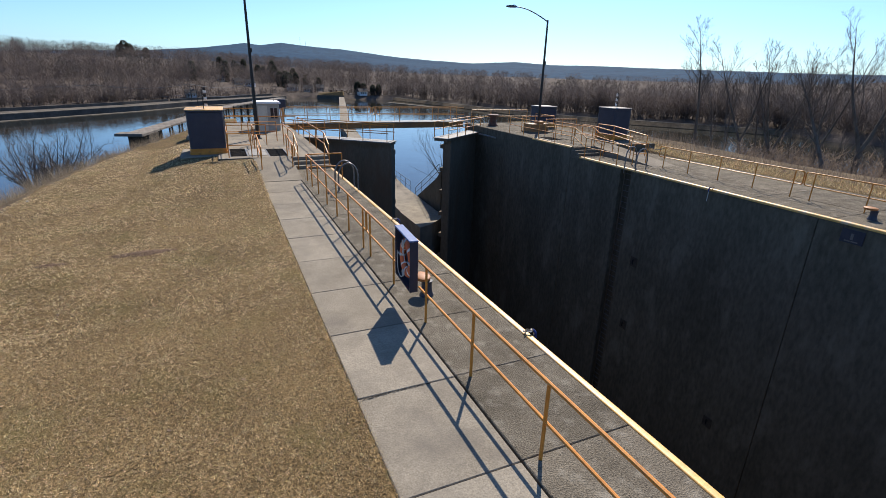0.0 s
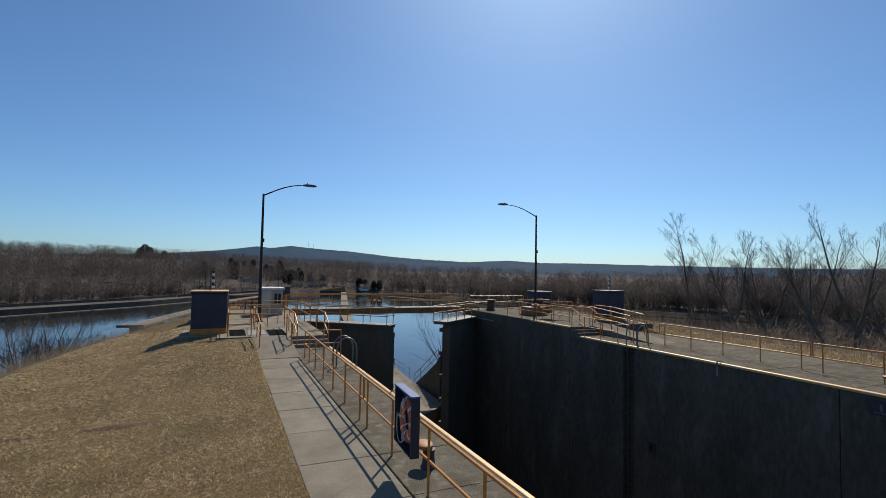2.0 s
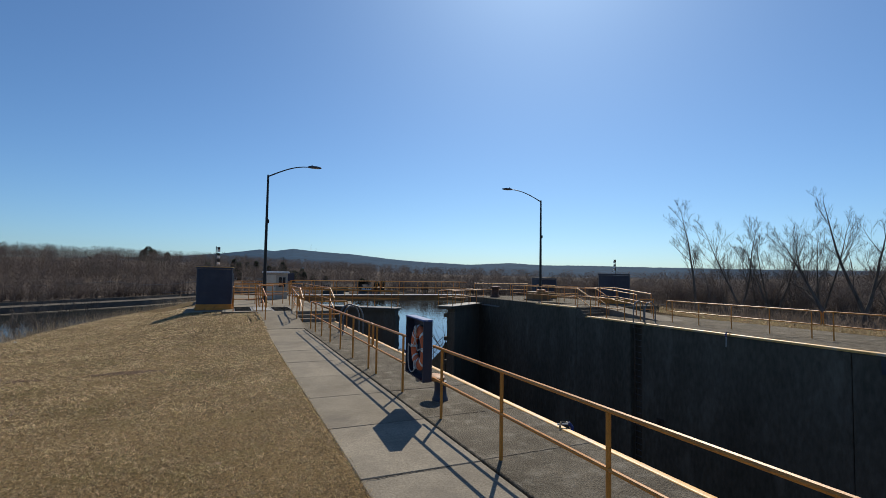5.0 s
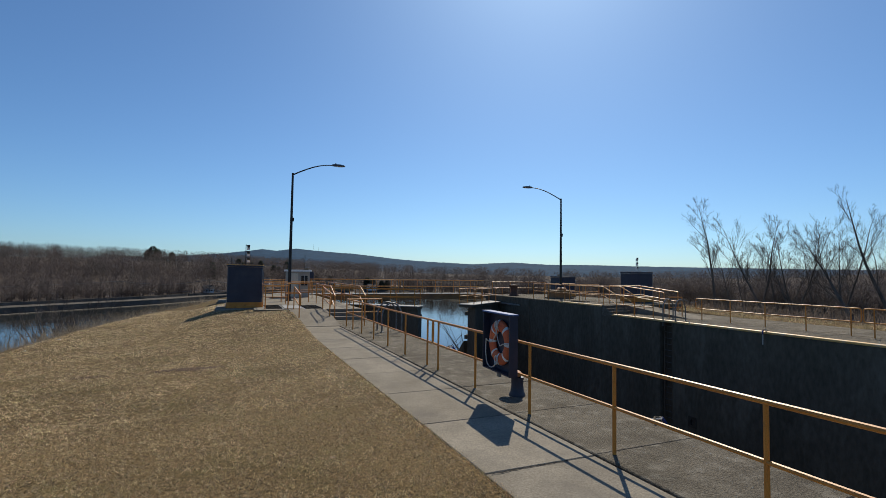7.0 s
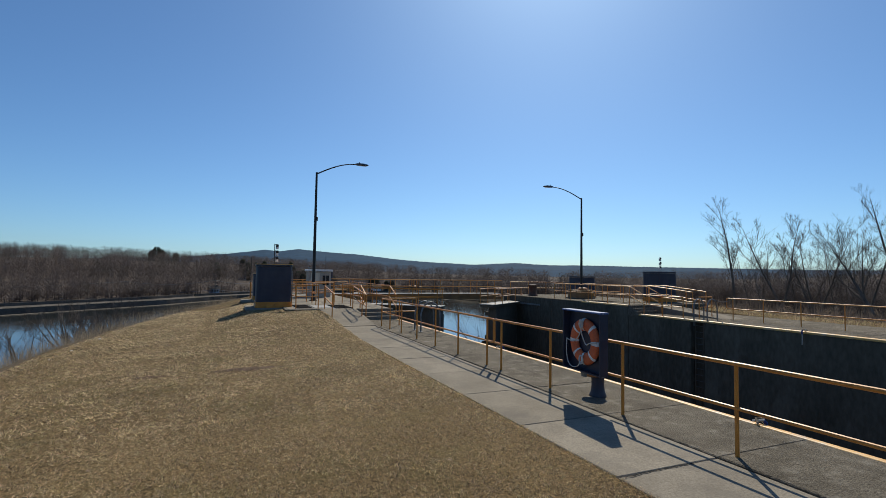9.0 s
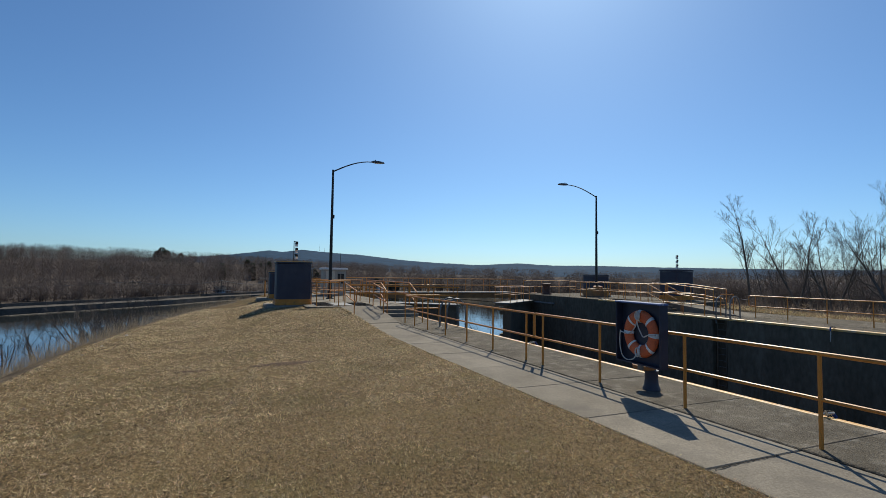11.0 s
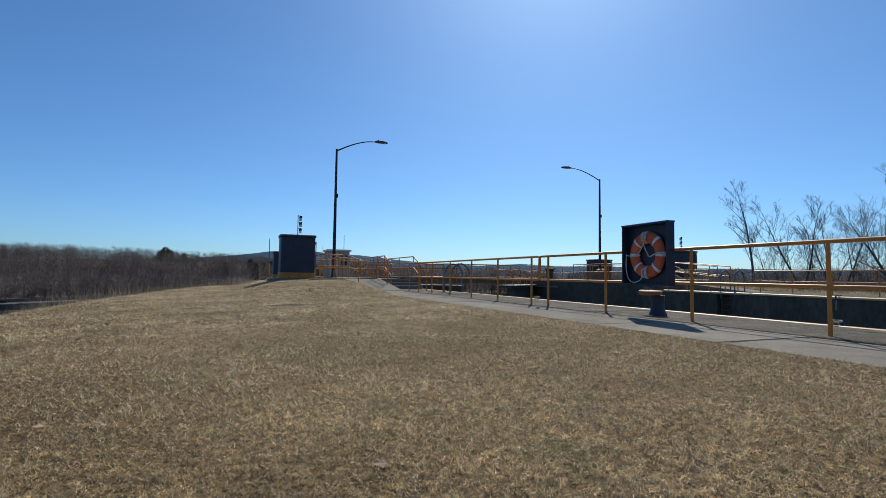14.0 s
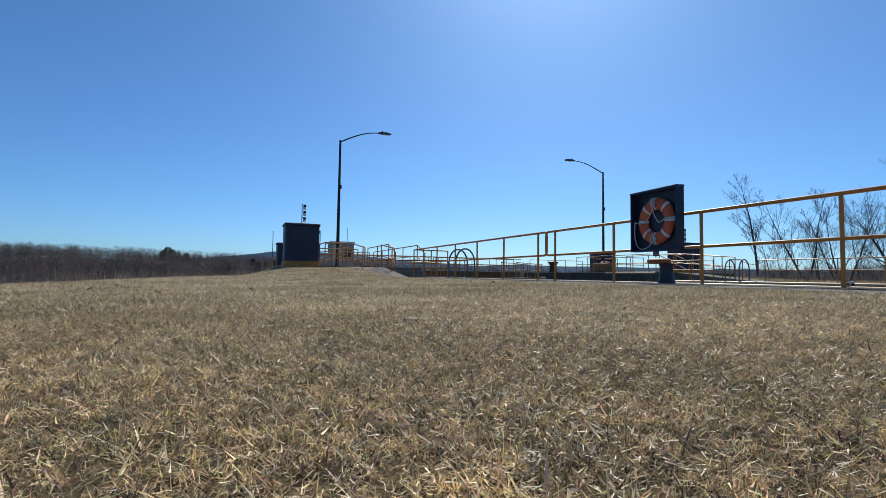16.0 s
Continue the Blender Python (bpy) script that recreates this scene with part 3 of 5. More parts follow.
# ---- gate leaves ----
def gate_leaf(hinge, tip, label, nose, back):
    d = Vector((tip[0] - hinge[0], tip[1] - hinge[1], 0))
    n = d.length
    t = thing("gate_leaf", label, "lock gate", at=(hinge[0], hinge[1], 0), turn=math.degrees(math.atan2(d.y, d.x)), group="lock gate leaves")
    part("skin", Mesh().box(0, -0.3, -16.4, n - nose, 0.3, -0.22, 0.02), GATE, t)
    for k in range(7):
        part("rib", Mesh().box(0.1, back * 0.3 if back > 0 else -0.6, -0.9 - 1.7 * k, n - nose - 0.02, 0.6 if back > 0 else -0.3, -0.62 - 1.7 * k, 0.02), GATE, t)
    for k in range(5):
        part("stiffener", Mesh().box(0.6 + k * (n - nose - 1.2) / 4 - 0.08, 0.3 if back > 0 else -0.45, -16, 0.6 + k * (n - nose - 1.2) / 4 + 0.08, 0.45 if back > 0 else -0.3, -0.3), GATE, t)
    part("mitre_post", Mesh().box(n - nose - 0.15, -0.32, -16.4, n - nose + 0.06, 0.32, -0.5, 0.04), GATE, t)
    part("deck", Mesh().box(-0.4, -0.62, -0.05, n + 0.02, 0.62, 0.0, 0.02), PLATE, t, "pale grey steel deck")
    part("deck_beam", Mesh().box(-0.2, -0.5, -0.22, n - 0.02, 0.5, -0.055, 0.02), GATE, t)
    post = Mesh().tube([(0, 0, 0), (0, 0, 1.07)], 0.028, 6).data("post", YELLOW, True)
    for y in (-0.57, 0.57):
        for k in range(5):
            part("post", post, YELLOW, t, at=(0.3 + k * (n - 0.5) / 4, y, 0))
        part("top_rail", Mesh().tube([(-0.2, y, 1.07), (n - 0.1, y, 1.07)], 0.03, 6), YELLOW, t)
        part("middle_rail", Mesh().tube([(-0.2, y, 0.55), (n - 0.1, y, 0.55)], 0.026, 6), YELLOW, t)
    return t


gate_leaf((4.7, 35.6), (10.25, 31.0), "dark steel lock gate leaf standing ajar, railed deck on top", 0.04, 1)
gate_leaf((18.9, 36.0), (14.1, 32.1), "dark steel lock gate leaf standing ajar against the far pier", 1.15, -1)

# ---- footbridge beyond the gates ----
fb = thing("footbridge", "yellow-brown steel footbridge spanning the lock", "footbridge")
for y in (38.9, 39.9):
    part("beam", Mesh().box(4.3, y - 0.1, 0.0, 19.2, y + 0.1, 0.42, 0.015).box(4.3, y - 0.17, 0.0, 19.2, y + 0.17, 0.04).box(4.3, y - 0.17, 0.39, 19.2, y + 0.17, 0.43), BEAM, fb)
part("deck", Mesh().box(4.3, 38.75, 0.43, 19.2, 40.05, 0.48, 0.01), PLATE, fb, "worn grey steel deck")
fpost = Mesh().tube([(0, 0, 0), (0, 0, 1.1)], 0.024, 6).data("post", YELLOW, True)
for y in (38.8, 40.0):
    for x in (4.4, 6.1, 7.8, 9.5, 11.1, 11.75, 13.4, 15.1, 16.8, 18.5):
        part("post", fpost, YELLOW, fb, at=(x, y, 0.48))
    for x0, x1, x2 in ((4.3, 11.1, 11.34), (19.2, 11.75, 11.5)):
        part("top_rail", Mesh().tube(arc([(x0, y, 1.58), (x2, y, 1.58), (x2, y, 1.05), (x1, y, 1.05)], 0.1), 0.028, 6), YELLOW, fb, smooth=True)
        part("middle_rail", Mesh().tube([(x0, y, 1.05), (x1, y, 1.05)], 0.024, 6), YELLOW, fb)

# ---- machinery cabinets ----
def rounded(x0, y0, x1, y1, r, n=5):
    out = []
    for cx, cy, a0 in ((x1 - r, y0 + r, -90), (x1 - r, y1 - r, 0), (x0 + r, y1 - r, 90), (x0 + r, y0 + r, 180)):
        out += [(cx + r * math.cos(radians(a0 + 90 * i / n)), cy + r * math.sin(radians(a0 + 90 * i / n))) for i in range(n + 1)]
    return out


def cabinet(x, y, w, z0, z1, label, signal=1, rim=YELLOW):
    t = thing("machinery_cabinet", label, "machinery cabinet", at=(x, y, z0), group="gate machinery cabinets")
    h = z1 - z0
    part("body", Mesh().prism(rounded(0, 0, w, w, 0.16), 0.26, h - 0.12), NAVY, t, smooth=True)
    base = Mesh().prism(rounded(-0.05, -0.05, w + 0.05, w + 0.05, 0.18), 0.0, 0.12)
    part("base_band", base.prism(rounded(-0.02, -0.02, w + 0.02, w + 0.02, 0.17), 0.12, 0.27), YELLOW, t, "worn yellow base band")
    part("cap", Mesh().prism(rounded(-0.04, -0.04, w + 0.04, w + 0.04, 0.2), h - 0.1, h - 0.03), NAVY if rim is YELLOW else rim, t, "rim under the lid", smooth=True)
    part("lid", Mesh().prism(rounded(-0.045, -0.045, w + 0.045, w + 0.045, 0.2), h - 0.03, h), EDGE if rim is YELLOW else PLATE, t, "pale flat lid")
    for k in range(3):
        part("latch", Mesh().box(w - 0.005, 0.25 + 0.45 * k, h - 0.42, w + 0.05, 0.33 + 0.45 * k, h - 0.3, 0.008), STEEL, t)
    part("hinge", Mesh().tube([(w + 0.03, 0.12, 0.5), (w + 0.03, 0.12, h - 0.3)], 0.02, 6), STEEL, t)
    if signal:
        mx, my = w * 0.5, w * 0.4
        s = part("mast", Mesh().tube([(mx, my, h), (mx, my, h + 0.98)], 0.018, 6), POLE, t)
        for k in range(3):
            z = h + 0.12 + 0.3 * k
            xa, xb = sorted((mx + 0.05 * signal, mx + 0.18 * signal))
            part("signal_lamp", Mesh().box(xa, my - 0.06, z, xb, my + 0.06, z + 0.2, 0.04), WHITE, s, "pale lamp body")
            part("lamp_visor", Mesh().box(xa, my - 0.1, z + 0.12, xb, my - 0.062, z + 0.225, 0.01), POLE, s, "dark visor")
            part("bracket", Mesh().tube([(mx, my, z + 0.23), (mx + 0.17 * signal, my, z + 0.23)], 0.014, 5), POLE, s)
    return t


cabinet(-1.38, 25.66, 1.55, 0.39, 2.42, "navy blue machinery cabinet with yellow base and signal mast")
cabinet(-1.2, 33.4, 1.45, 0.30, 1.95, "navy blue machinery cabinet behind the first", 0)
cabinet(23.55, 25.6, 1.53, 0.46, 2.47, "navy blue machinery cabinet with signal mast on the far pier", -1, NAVY)
cabinet(23.2, 33.2, 1.5, 0.46, 2.08, "smaller navy blue machinery cabinet on the far pier", 0, NAVY)
pads = [(-1.85, 25.2, 0.62, 27.7, 0.385), (-1.9, 33.1, 0.3, 35.2, 0.305)]
for x0, y0, x1, y1, z in pads:
    tagged(part("pad", Mesh().box(x0, y0, -0.6, x1, y1, z, 0.05), CONCRETE), "concrete pad under a machinery cabinet", "pad", kind="structure")

# hatches and deck plates on the platforms
for x0, y0, x1, y1, z in ((0.3, 24.6, 1.0, 26.9, 0.41), (2.0, 24.3, 2.78, 26.5, 0.41), (19.3, 26.2, 20.2, 27.8, 0.44)):
    t = thing("hatch", "dark steel floor grating in the platform", "hatch", group="platform hatches")
    part("frame", Mesh().box(x0 - 0.06, y0 - 0.06, z - 0.02, x1 + 0.06, y1 + 0.06, z + 0.012), STEEL, t)
    bar = Mesh().box(0, 0, 0, x1 - x0, 0.05, 0.02).data("bar", HATCH)
    part("pit", Mesh().box(x0, y0, z - 0.02, x1, y1, z + 0.016), HATCH, t)
    for k in range(int((y1 - y0) / 0.12)):
        part("bar", bar, HATCH, t, at=(x0, y0 + 0.12 * k, z + 0.017))
for x0, y0, x1, y1, z in ((1.1, 24.6, 1.9, 26.6, 0.41), (20.6, 25.4, 22.4, 27.0, 0.44)):
    tagged(part("deck_plate", Mesh().box(x0, y0, z - 0.01, x1, y1, z + 0.03, 0.01), PLATE if x0 < 5 else APRON), "pale grey steel deck plate", "deck plate", group="deck plates")

# ---- control booth ----
booth = thing("control_booth", "small cream control booth with flat roof and dark window", "booth", at=(2.27, 34.7, 0.41))
part("wall", Mesh().box(0, 0, 0, 1.4, 1.6, 1.72, 0.02), BOOTH, booth)
part("roof", Mesh().box(-0.1, -0.14, 1.72, 1.5, 1.74, 1.84, 0.03), WHITE, booth, "white flat roof")
dr = part("door", Mesh().box(0.08, -0.03, 0.02, 0.64, 0.0, 1.6, 0.006), CREAM, booth, "pale cream flat door")
part("handle", Mesh().tube([(0.58, -0.06, 0.8), (0.58, -0.06, 0.95)], 0.012, 6), STEEL, dr)
wn1 = part("window", Mesh().box(0.8, -0.028, 0.75, 1.3, -0.002, 1.5, 0.01), BOOTH, booth)
for k in range(2):
    part("pane", Mesh().box(0.84 + 0.23 * k, -0.034, 0.8, 1.03 + 0.23 * k, -0.028, 1.45), DARKGLASS, wn1)
part("side_window", Mesh().box(1.4, 0.3, 0.8, 1.425, 1.2, 1.5, 0.006), DARKGLASS, booth)
part("aerial", Mesh().tube([(1.15, 0.7, 1.84), (1.15, 0.7, 2.84)], 0.014, 5), POLE, booth, "thin dark aerial rod")
wp = thing("marker_pole", "thin dark pole with a yellow foot behind the cabinets", "pole", at=(-1.2, 38.5, lawn_height(-1.2, 38.5) - 0.2))
part("pole", Mesh().tube([(0, 0, 0), (0, 0, 3.05)], 0.022, 6), POLE, wp)
part("foot", Mesh().tube([(0, 0, 0), (0, 0, 1.3)], 0.05, 8), YELLOW, wp, "yellow pipe foot")
cb = thing("control_box", "navy blue control box on a yellow post", "control box", at=(4.42, 39.55, 0.41))
part("post", Mesh().tube([(0, 0, 0), (0, 0, 1.2)], 0.04, 8), YELLOW, cb)
part("box", Mesh().box(-0.25, -0.15, 1.1, 0.25, 0.15, 1.75, 0.03), NAVY, cb)

gear = thing("gate_gear_housing", "ochre gate gear housing on the far pier", "gear housing", at=(21.0, 30.5, 0.45))
part("body", Mesh().prism(rounded(-0.75, -0.5, 0.75, 0.5, 0.08), 0.08, 0.62), BEAM, gear, smooth=False)
part("foot", Mesh().box(-0.85, -0.6, 0, 0.85, 0.6, 0.09, 0.02), GATE, gear)
part("wheel_cover", Mesh().lathe([(0.34, 0.62), (0.34, 0.74), (0.26, 0.8), (0.03, 0.82)], 18, (0.2, 0, 0)), CAP, gear, smooth=True)

# ---- street lamps ----
def street_lamp(x, y, side, top, label, reach=2.4, turn=0.0):
    t = thing("street_lamp", label, "street lamp", at=(x, y, 0.41), turn=turn, group="street lamps")
    h = top - 0.41
    part("pole", Mesh().tube([(0, 0, 0), (0, 0, h * 0.5), (0, 0, h)], 0.105, 12, 0.06), POLE, t, smooth=True)
    part("base_plate", Mesh().box(-0.2, -0.2, 0, 0.2, 0.2, 0.06, 0.02).lathe([(0.14, 0.06), (0.12, 0.3), (0.1, 0.32)], 12), POLE, t)
    part("pole_box", Mesh().box(0.04, -0.07, h * 0.62, 0.14, 0.07, h * 0.62 + 0.22, 0.02), POLE, t)
    pts = [(side * reach * k / 8, 0, h - 0.1 + 0.78 * math.sin(math.pi / 2 * k / 8)) for k in range(9)]
    part("arm", Mesh().tube(pts, 0.04, 8, 0.028), POLE, t, smooth=True)
    head = Mesh()
    for a, w, z in ((0, 0.04, 0.05), (0.15, 0.1, 0.09), (0.5, 0.15, 0.09), (0.75, 0.1, 0.06), (0.82, 0.03, 0.03)):
        head.v += [(side * (reach - 0.05 + a), s * w, h + 0.68 + q * z) for s, q in ((-1, 0), (-0.6, 1), (0.6, 1), (1, 0), (0.7, -0.5), (-0.7, -0.5))]
    head.f += [(r * 6 + i, r * 6 + (i + 1) % 6, r * 6 + 6 + (i + 1) % 6, r * 6 + 6 + i) for r in range(4) for i in range(6)] + [(0, 1, 2, 3, 4, 5), (24, 25, 26, 27, 28, 29)]
    hd = part("lamp_head", head, STEEL, t)
    part("photocell", Mesh().lathe([(0.03, 0), (0.03, 0.06), (0.015, 0.08)], 8, (side * (reach + 0.2), 0, h + 0.77)), POLE, hd)
    part("lens", Mesh().box(min(side * (reach + 0.2), side * (reach + 0.6)), -0.08, h + 0.625, max(side * (reach + 0.2), side * (reach + 0.6)), 0.08, h + 0.645), WHITE, hd)
    return t


street_lamp(1.94, 30.76, 1, 7.95, "tall dark street lamp arching over the lock", 2.3, -2)
street_lamp(21.5, 31.0, -1, 7.95, "tall dark street lamp on the far gate pier", 2.4, -8)

# ---- ladder hoops, ladder ----
def hoop(x, y, span, label):
    t = thing("ladder_hoop", label, "ladder handrail", at=(x, y, 0), group="ladder hoops")
    pts = [(0, 0, -0.3), (0, 0, 0.55)] + [(span / 2 - span / 2 * math.cos(math.pi * k / 12), 0, 0.55 + 0.5 * math.sin(math.pi * k / 12)) for k in range(1, 12)] + [(span, 0, 0.55), (span, 0, 0)]
    part("pipe", Mesh().tube(pts, 0.03, 8), STEEL, t, smooth=True)
    part("foot", Mesh().lathe([(0.07, 0), (0.07, 0.015), (0.03, 0.02)], 10, (span, 0, 0)), STEEL, t)
    return t


for y in (18.05, 18.66):
    hoop(EDGE_W - 0.03, y, -0.74, "grey galvanised hoop handrail at the near ladder")
for y in (18.38, 19.12):
    hoop(EDGE_E + 0.03, y, 0.7, "grey galvanised hoop handrail at the far ladder")
lad = thing("wall_ladder", "rusty steel rung ladder set in a slot of the far wall", "ladder", at=(EDGE_E + 0.18, 18.92, 0))
rung = Mesh().tube([(0, -0.22, 0), (0, 0.22, 0)], 0.016, 6).data("rung", STEEL, True)
for k in range(50):
    part("rung", rung, GATE, lad, at=(0, 0, -0.3 - 0.3 * k))
for y in (-0.24, 0.24):
    part("rail", Mesh().box(-0.03, y - 0.02, -15.8, 0.03, y + 0.02, -0.05), GATE, lad)

# ---- mooring hook pockets in the far wall ----
for y, z in ((11.7, -10.3), (17.44, -8.2), (17.44, -4.6)):
    t = thing("mooring_pocket", "dark steel mooring hook pocket in the far wall", "mooring hook", at=(EDGE_E - 0.004, y, z), group="wall mooring pockets")
    part("plate", Mesh().box(-0.03, -0.22, -0.25, 0, 0.22, 0.25, 0.01), PILE, t)
    part("hook", Mesh().tube([(-0.03, 0, 0.12), (-0.09, 0, 0.1), (-0.09, 0, -0.1), (-0.03, 0, -0.12)], 0.025, 6), HATCH, t)

# ---- life ring box ----
box = thing("life_ring_box", "open navy blue life ring box on the railing", "life ring box", at=(2.80, 7.65, 0.535), turn=-3.4)
W, H, D = 1.0, 0.95, 0.15
part("back", Mesh().box(D - 0.015, 0.02, 0, D, W - 0.02, H), NAVY, box)
part("top", Mesh().box(-0.012, -0.012, H, D + 0.01, W + 0.012, H + 0.025, 0.008), LID, box, "worn blue lid with the sun's brightness painted in")
part("bottom", Mesh().box(0, 0, -0.02, D, W, 0.0), NAVY, box)
for y in (0, W - 0.02):
    part("side", Mesh().box(0, y, 0, D, y + 0.02, H), NAVY, box)
part("bracket", Mesh().box(0.05, W * 0.5 - 0.05, -0.1, 0.1, W * 0.5 + 0.05, -0.02, 0.01), STEEL, box)
ring = thing("life_ring", "orange life ring with white bands and grab rope", "life ring", at=(2.925, 8.15, 1.0), turn=-3.4)
R0, R1 = 0.28, 0.10


def ring_point(a, b, extra=0.0):
    return (-(R1 * 0.55 + extra) * math.sin(b), (R0 + (R1 + extra) * math.cos(b)) * math.cos(a), (R0 + (R1 + extra) * math.cos(b)) * math.sin(a))


def ring_piece(a0, a1, n, extra):
    m, k = Mesh(), 12
    for i in range(n + 1):
        a = a0 + (a1 - a0) * i / n
        m.v += [ring_point(a, 2 * math.pi * j / k, extra) for j in range(k)]
    m.f += [(i * k + j, i * k + (j + 1) % k, (i + 1) * k + (j + 1) % k, (i + 1) * k + j) for i in range(n) for j in range(k)]
    return m


part("float", ring_piece(0, 2 * math.pi, 40, 0), ORANGE, ring, smooth=True)
for k in range(8):
    a = math.pi / 4 * k
    part("band", ring_piece(a - (0.075 if k % 2 else 0.1), a + (0.075 if k % 2 else 0.1), 4, 0.004), WHITE, ring, smooth=True)
FRONT = -0.068
grab = [(FRONT, 0.41, 0.02), (FRONT, 0.425, -0.1), (FRONT, 0.42, -0.25), (FRONT, 0.37, -0.4), (FRONT, 0.25, -0.455), (FRONT, 0.1, -0.42), (FRONT, 0.02, -0.32)]
part("grab_rope", Mesh().tube(arc(grab, 0.06), 0.009, 6), ROPE, ring)
loop = [(FRONT, 0.40, 0.0), (FRONT, 0.2, -0.03), (FRONT, 0.05, 0.1), (FRONT, -0.01, 0.28), (FRONT, 0.04, 0.38), (FRONT, 0.0, 0.12), (FRONT, -0.12, -0.05), (FRONT, -0.2, 0.0), (FRONT, -0.38, 0.02)]
part("throw_rope", Mesh().tube(arc(loop, 0.08), 0.009, 6), ROPE, ring)
for s in (-1, 1):
    knot = [(FRONT - 0.01, 0.05 * math.cos(a), s * 0.29 + 0.07 * math.sin(a)) for a in (2 * math.pi * i / 8 for i in range(9))]
    part("knot", Mesh().tube(knot, 0.012, 6), ROPE, ring)

# ---- mooring bollards, pillar, rope cleats ----
def bollard(x, y, label):
    t = thing("bollard", label, "bollard", at=(x, y, 0), group="mooring bollards")
    part("column", Mesh().lathe([(0.145, 0), (0.145, 0.025), (0.122, 0.07), (0.106, 0.18), (0.108, 0.28), (0.12, 0.33)], 20), NAVY, t, smooth=True)
    part("cap", Mesh().lathe([(0.12, 0.33), (0.16, 0.345), (0.165, 0.4), (0.14, 0.42), (0.02, 0.425)], 20, (-0.06, 0.1, 0), 1.3), CAP, t, "rusty yellow cap with shade put into its colour", smooth=True)
    return t


for x, y in ((3.47, 8.47), (3.45, 30.0), (19.95, 8.7), (19.95, -1.5), (3.45, -6)):
    if y < 24:
        bollard(x, y, "navy blue mooring bollard with yellow cap on the coping")
pil = thing("capstan", "dark rusty brown capstan drum on the far pier", "capstan", at=(20.1, 35.3, 0.44))
part("drum", Mesh().lathe([(0.42, 0), (0.42, 0.06), (0.3, 0.2), (0.27, 0.55), (0.33, 0.74)], 20), RUST, pil, smooth=True)
part("rim", Mesh().lathe([(0.33, 0.74), (0.42, 0.77), (0.42, 0.87), (0.1, 0.9)], 20), RUST, pil, smooth=True)


def cleat(x, y, side, label):
    t = thing("mooring_line_loop", label, "mooring line", at=(x, y, 0.02), group="mooring line loops")
    part("hook", Mesh().tube(arc([(-0.14 * side, -0.05, 0.02), (-0.05 * side, 0.04, 0.06), (0.02 * side, -0.04, 0.05), (0.06 * side, 0.05, 0.04)], 0.03), 0.016, 6), GATE, t)
    part("rope", Mesh().tube(arc([(-0.1 * side, 0.06, 0.02), (0.0, -0.06, 0.05), (0.05 * side, 0.05, 0.04), (0.11 * side, 0.02, -0.02), (0.12 * side, 0.0, -0.2), (0.11 * side, 0.02, -0.55)], 0.05), 0.016, 6), ROPE, t)
    part("sleeve", Mesh().tube([(0.07 * side, 0.02, 0.035), (0.125 * side, 0.01, -0.03), (0.13 * side, 0.0, -0.13)], 0.028, 8), SIGN, t)
    return t


for y in (6.35, 13.75):
    cleat(EDGE_W, y, 1, "weathered mooring line looped over the yellow edge")
for y in (14.0, 4.0):
    cleat(EDGE_E, y, -1, "weathered mooring line looped over the far yellow edge")
chain = thing("chain", "slack safety chain between two railing ends", "chain")
part("links", Mesh().tube([(20.67 + 0.03 * k / 10, 19.56 - 1.06 * k / 10, 1.02 - 0.16 * math.sin(math.pi * k / 10)) for k in range(11)], 0.014, 6), STEEL, chain)
sg = thing("wall_sign", "small blue enamel marker sign on the far wall", "sign", at=(EDGE_E - 0.03, 8.2, -0.66))
part("plate", Mesh().box(0, 0, 0, 0.03, 0.68, 0.46, 0.004), NAVY, sg)
part("mark", Mesh().box(-0.006, 0.3, 0.12, 0.0, 0.38, 0.34).box(-0.006, 0.14, 0.05, 0.0, 0.54, 0.09), STEEL, sg, "faded grey mark")

lip = thing("fender_bar", "pale steel fender bar on the far pier wall", "fender bar", at=(EDGE_E - 0.001, 32.3, -0.12))
part("bar", Mesh().box(-0.09, 0, -0.05, 0, 3.4, 0.05, 0.015), PLATE, lip)
for k in range(3):
    part("bracket", Mesh().box(-0.06, 0.3 + 1.35 * k, -0.22, 0, 0.42 + 1.35 * k, -0.052, 0.01), GATE, lip)

# ---- river structures ----
pier = thing("timber_pier", "weathered timber pier on dark piles in the river", "pier")
plank = Mesh().box(-1.3, 0, -0.3, 1.3, 2.5, 0, 0.05).data("plank", WOODDECK)
pile = Mesh().tube([(0, 0, -4.5), (0, 0, -0.3)], 0.15, 7).data("pile", PILE, True)
for pa, pb in (((-10.9, 83.6, -4.9), (2.6, 140, -4.9)), ((2.6, 140, -4.9), (21, 186, -5.2))):
    pa, pb = Vector(pa), Vector(pb)
    pd = (pb - pa).normalized()
    pn = Vector((pd.y, -pd.x, 0))
    pt = math.degrees(math.atan2(pd.y, pd.x)) - 90
    for k in range(int((pb - pa).length / 2.6)):
        o = part("plank", plank, WOODDECK, pier)
        o.matrix_basis = pose(*(pa + pd * (2.6 * k)), 0, 0, pt)
        if k % 2 == 0:
            for s in (-1.05, 1.05):
                part("pile", pile, PILE, pier, at=pa + pd * (2.6 * k + 0.8) + pn * s)
    if pa.y < 100:
        part("crib", Mesh().box(-1.4, -0.2, -4.5, 1.4, 4.0, -0.32, 0.1, pose(*pa, 0, 0, pt)), PILE, pier, "dark rotting timber crib")
        part("end_cap", Mesh().box(-2.2, -2.4, -0.35, 1.4, 0.2, 0.02, 0.06, pose(*pa, 0, 0, pt)), WOODDECK, pier)

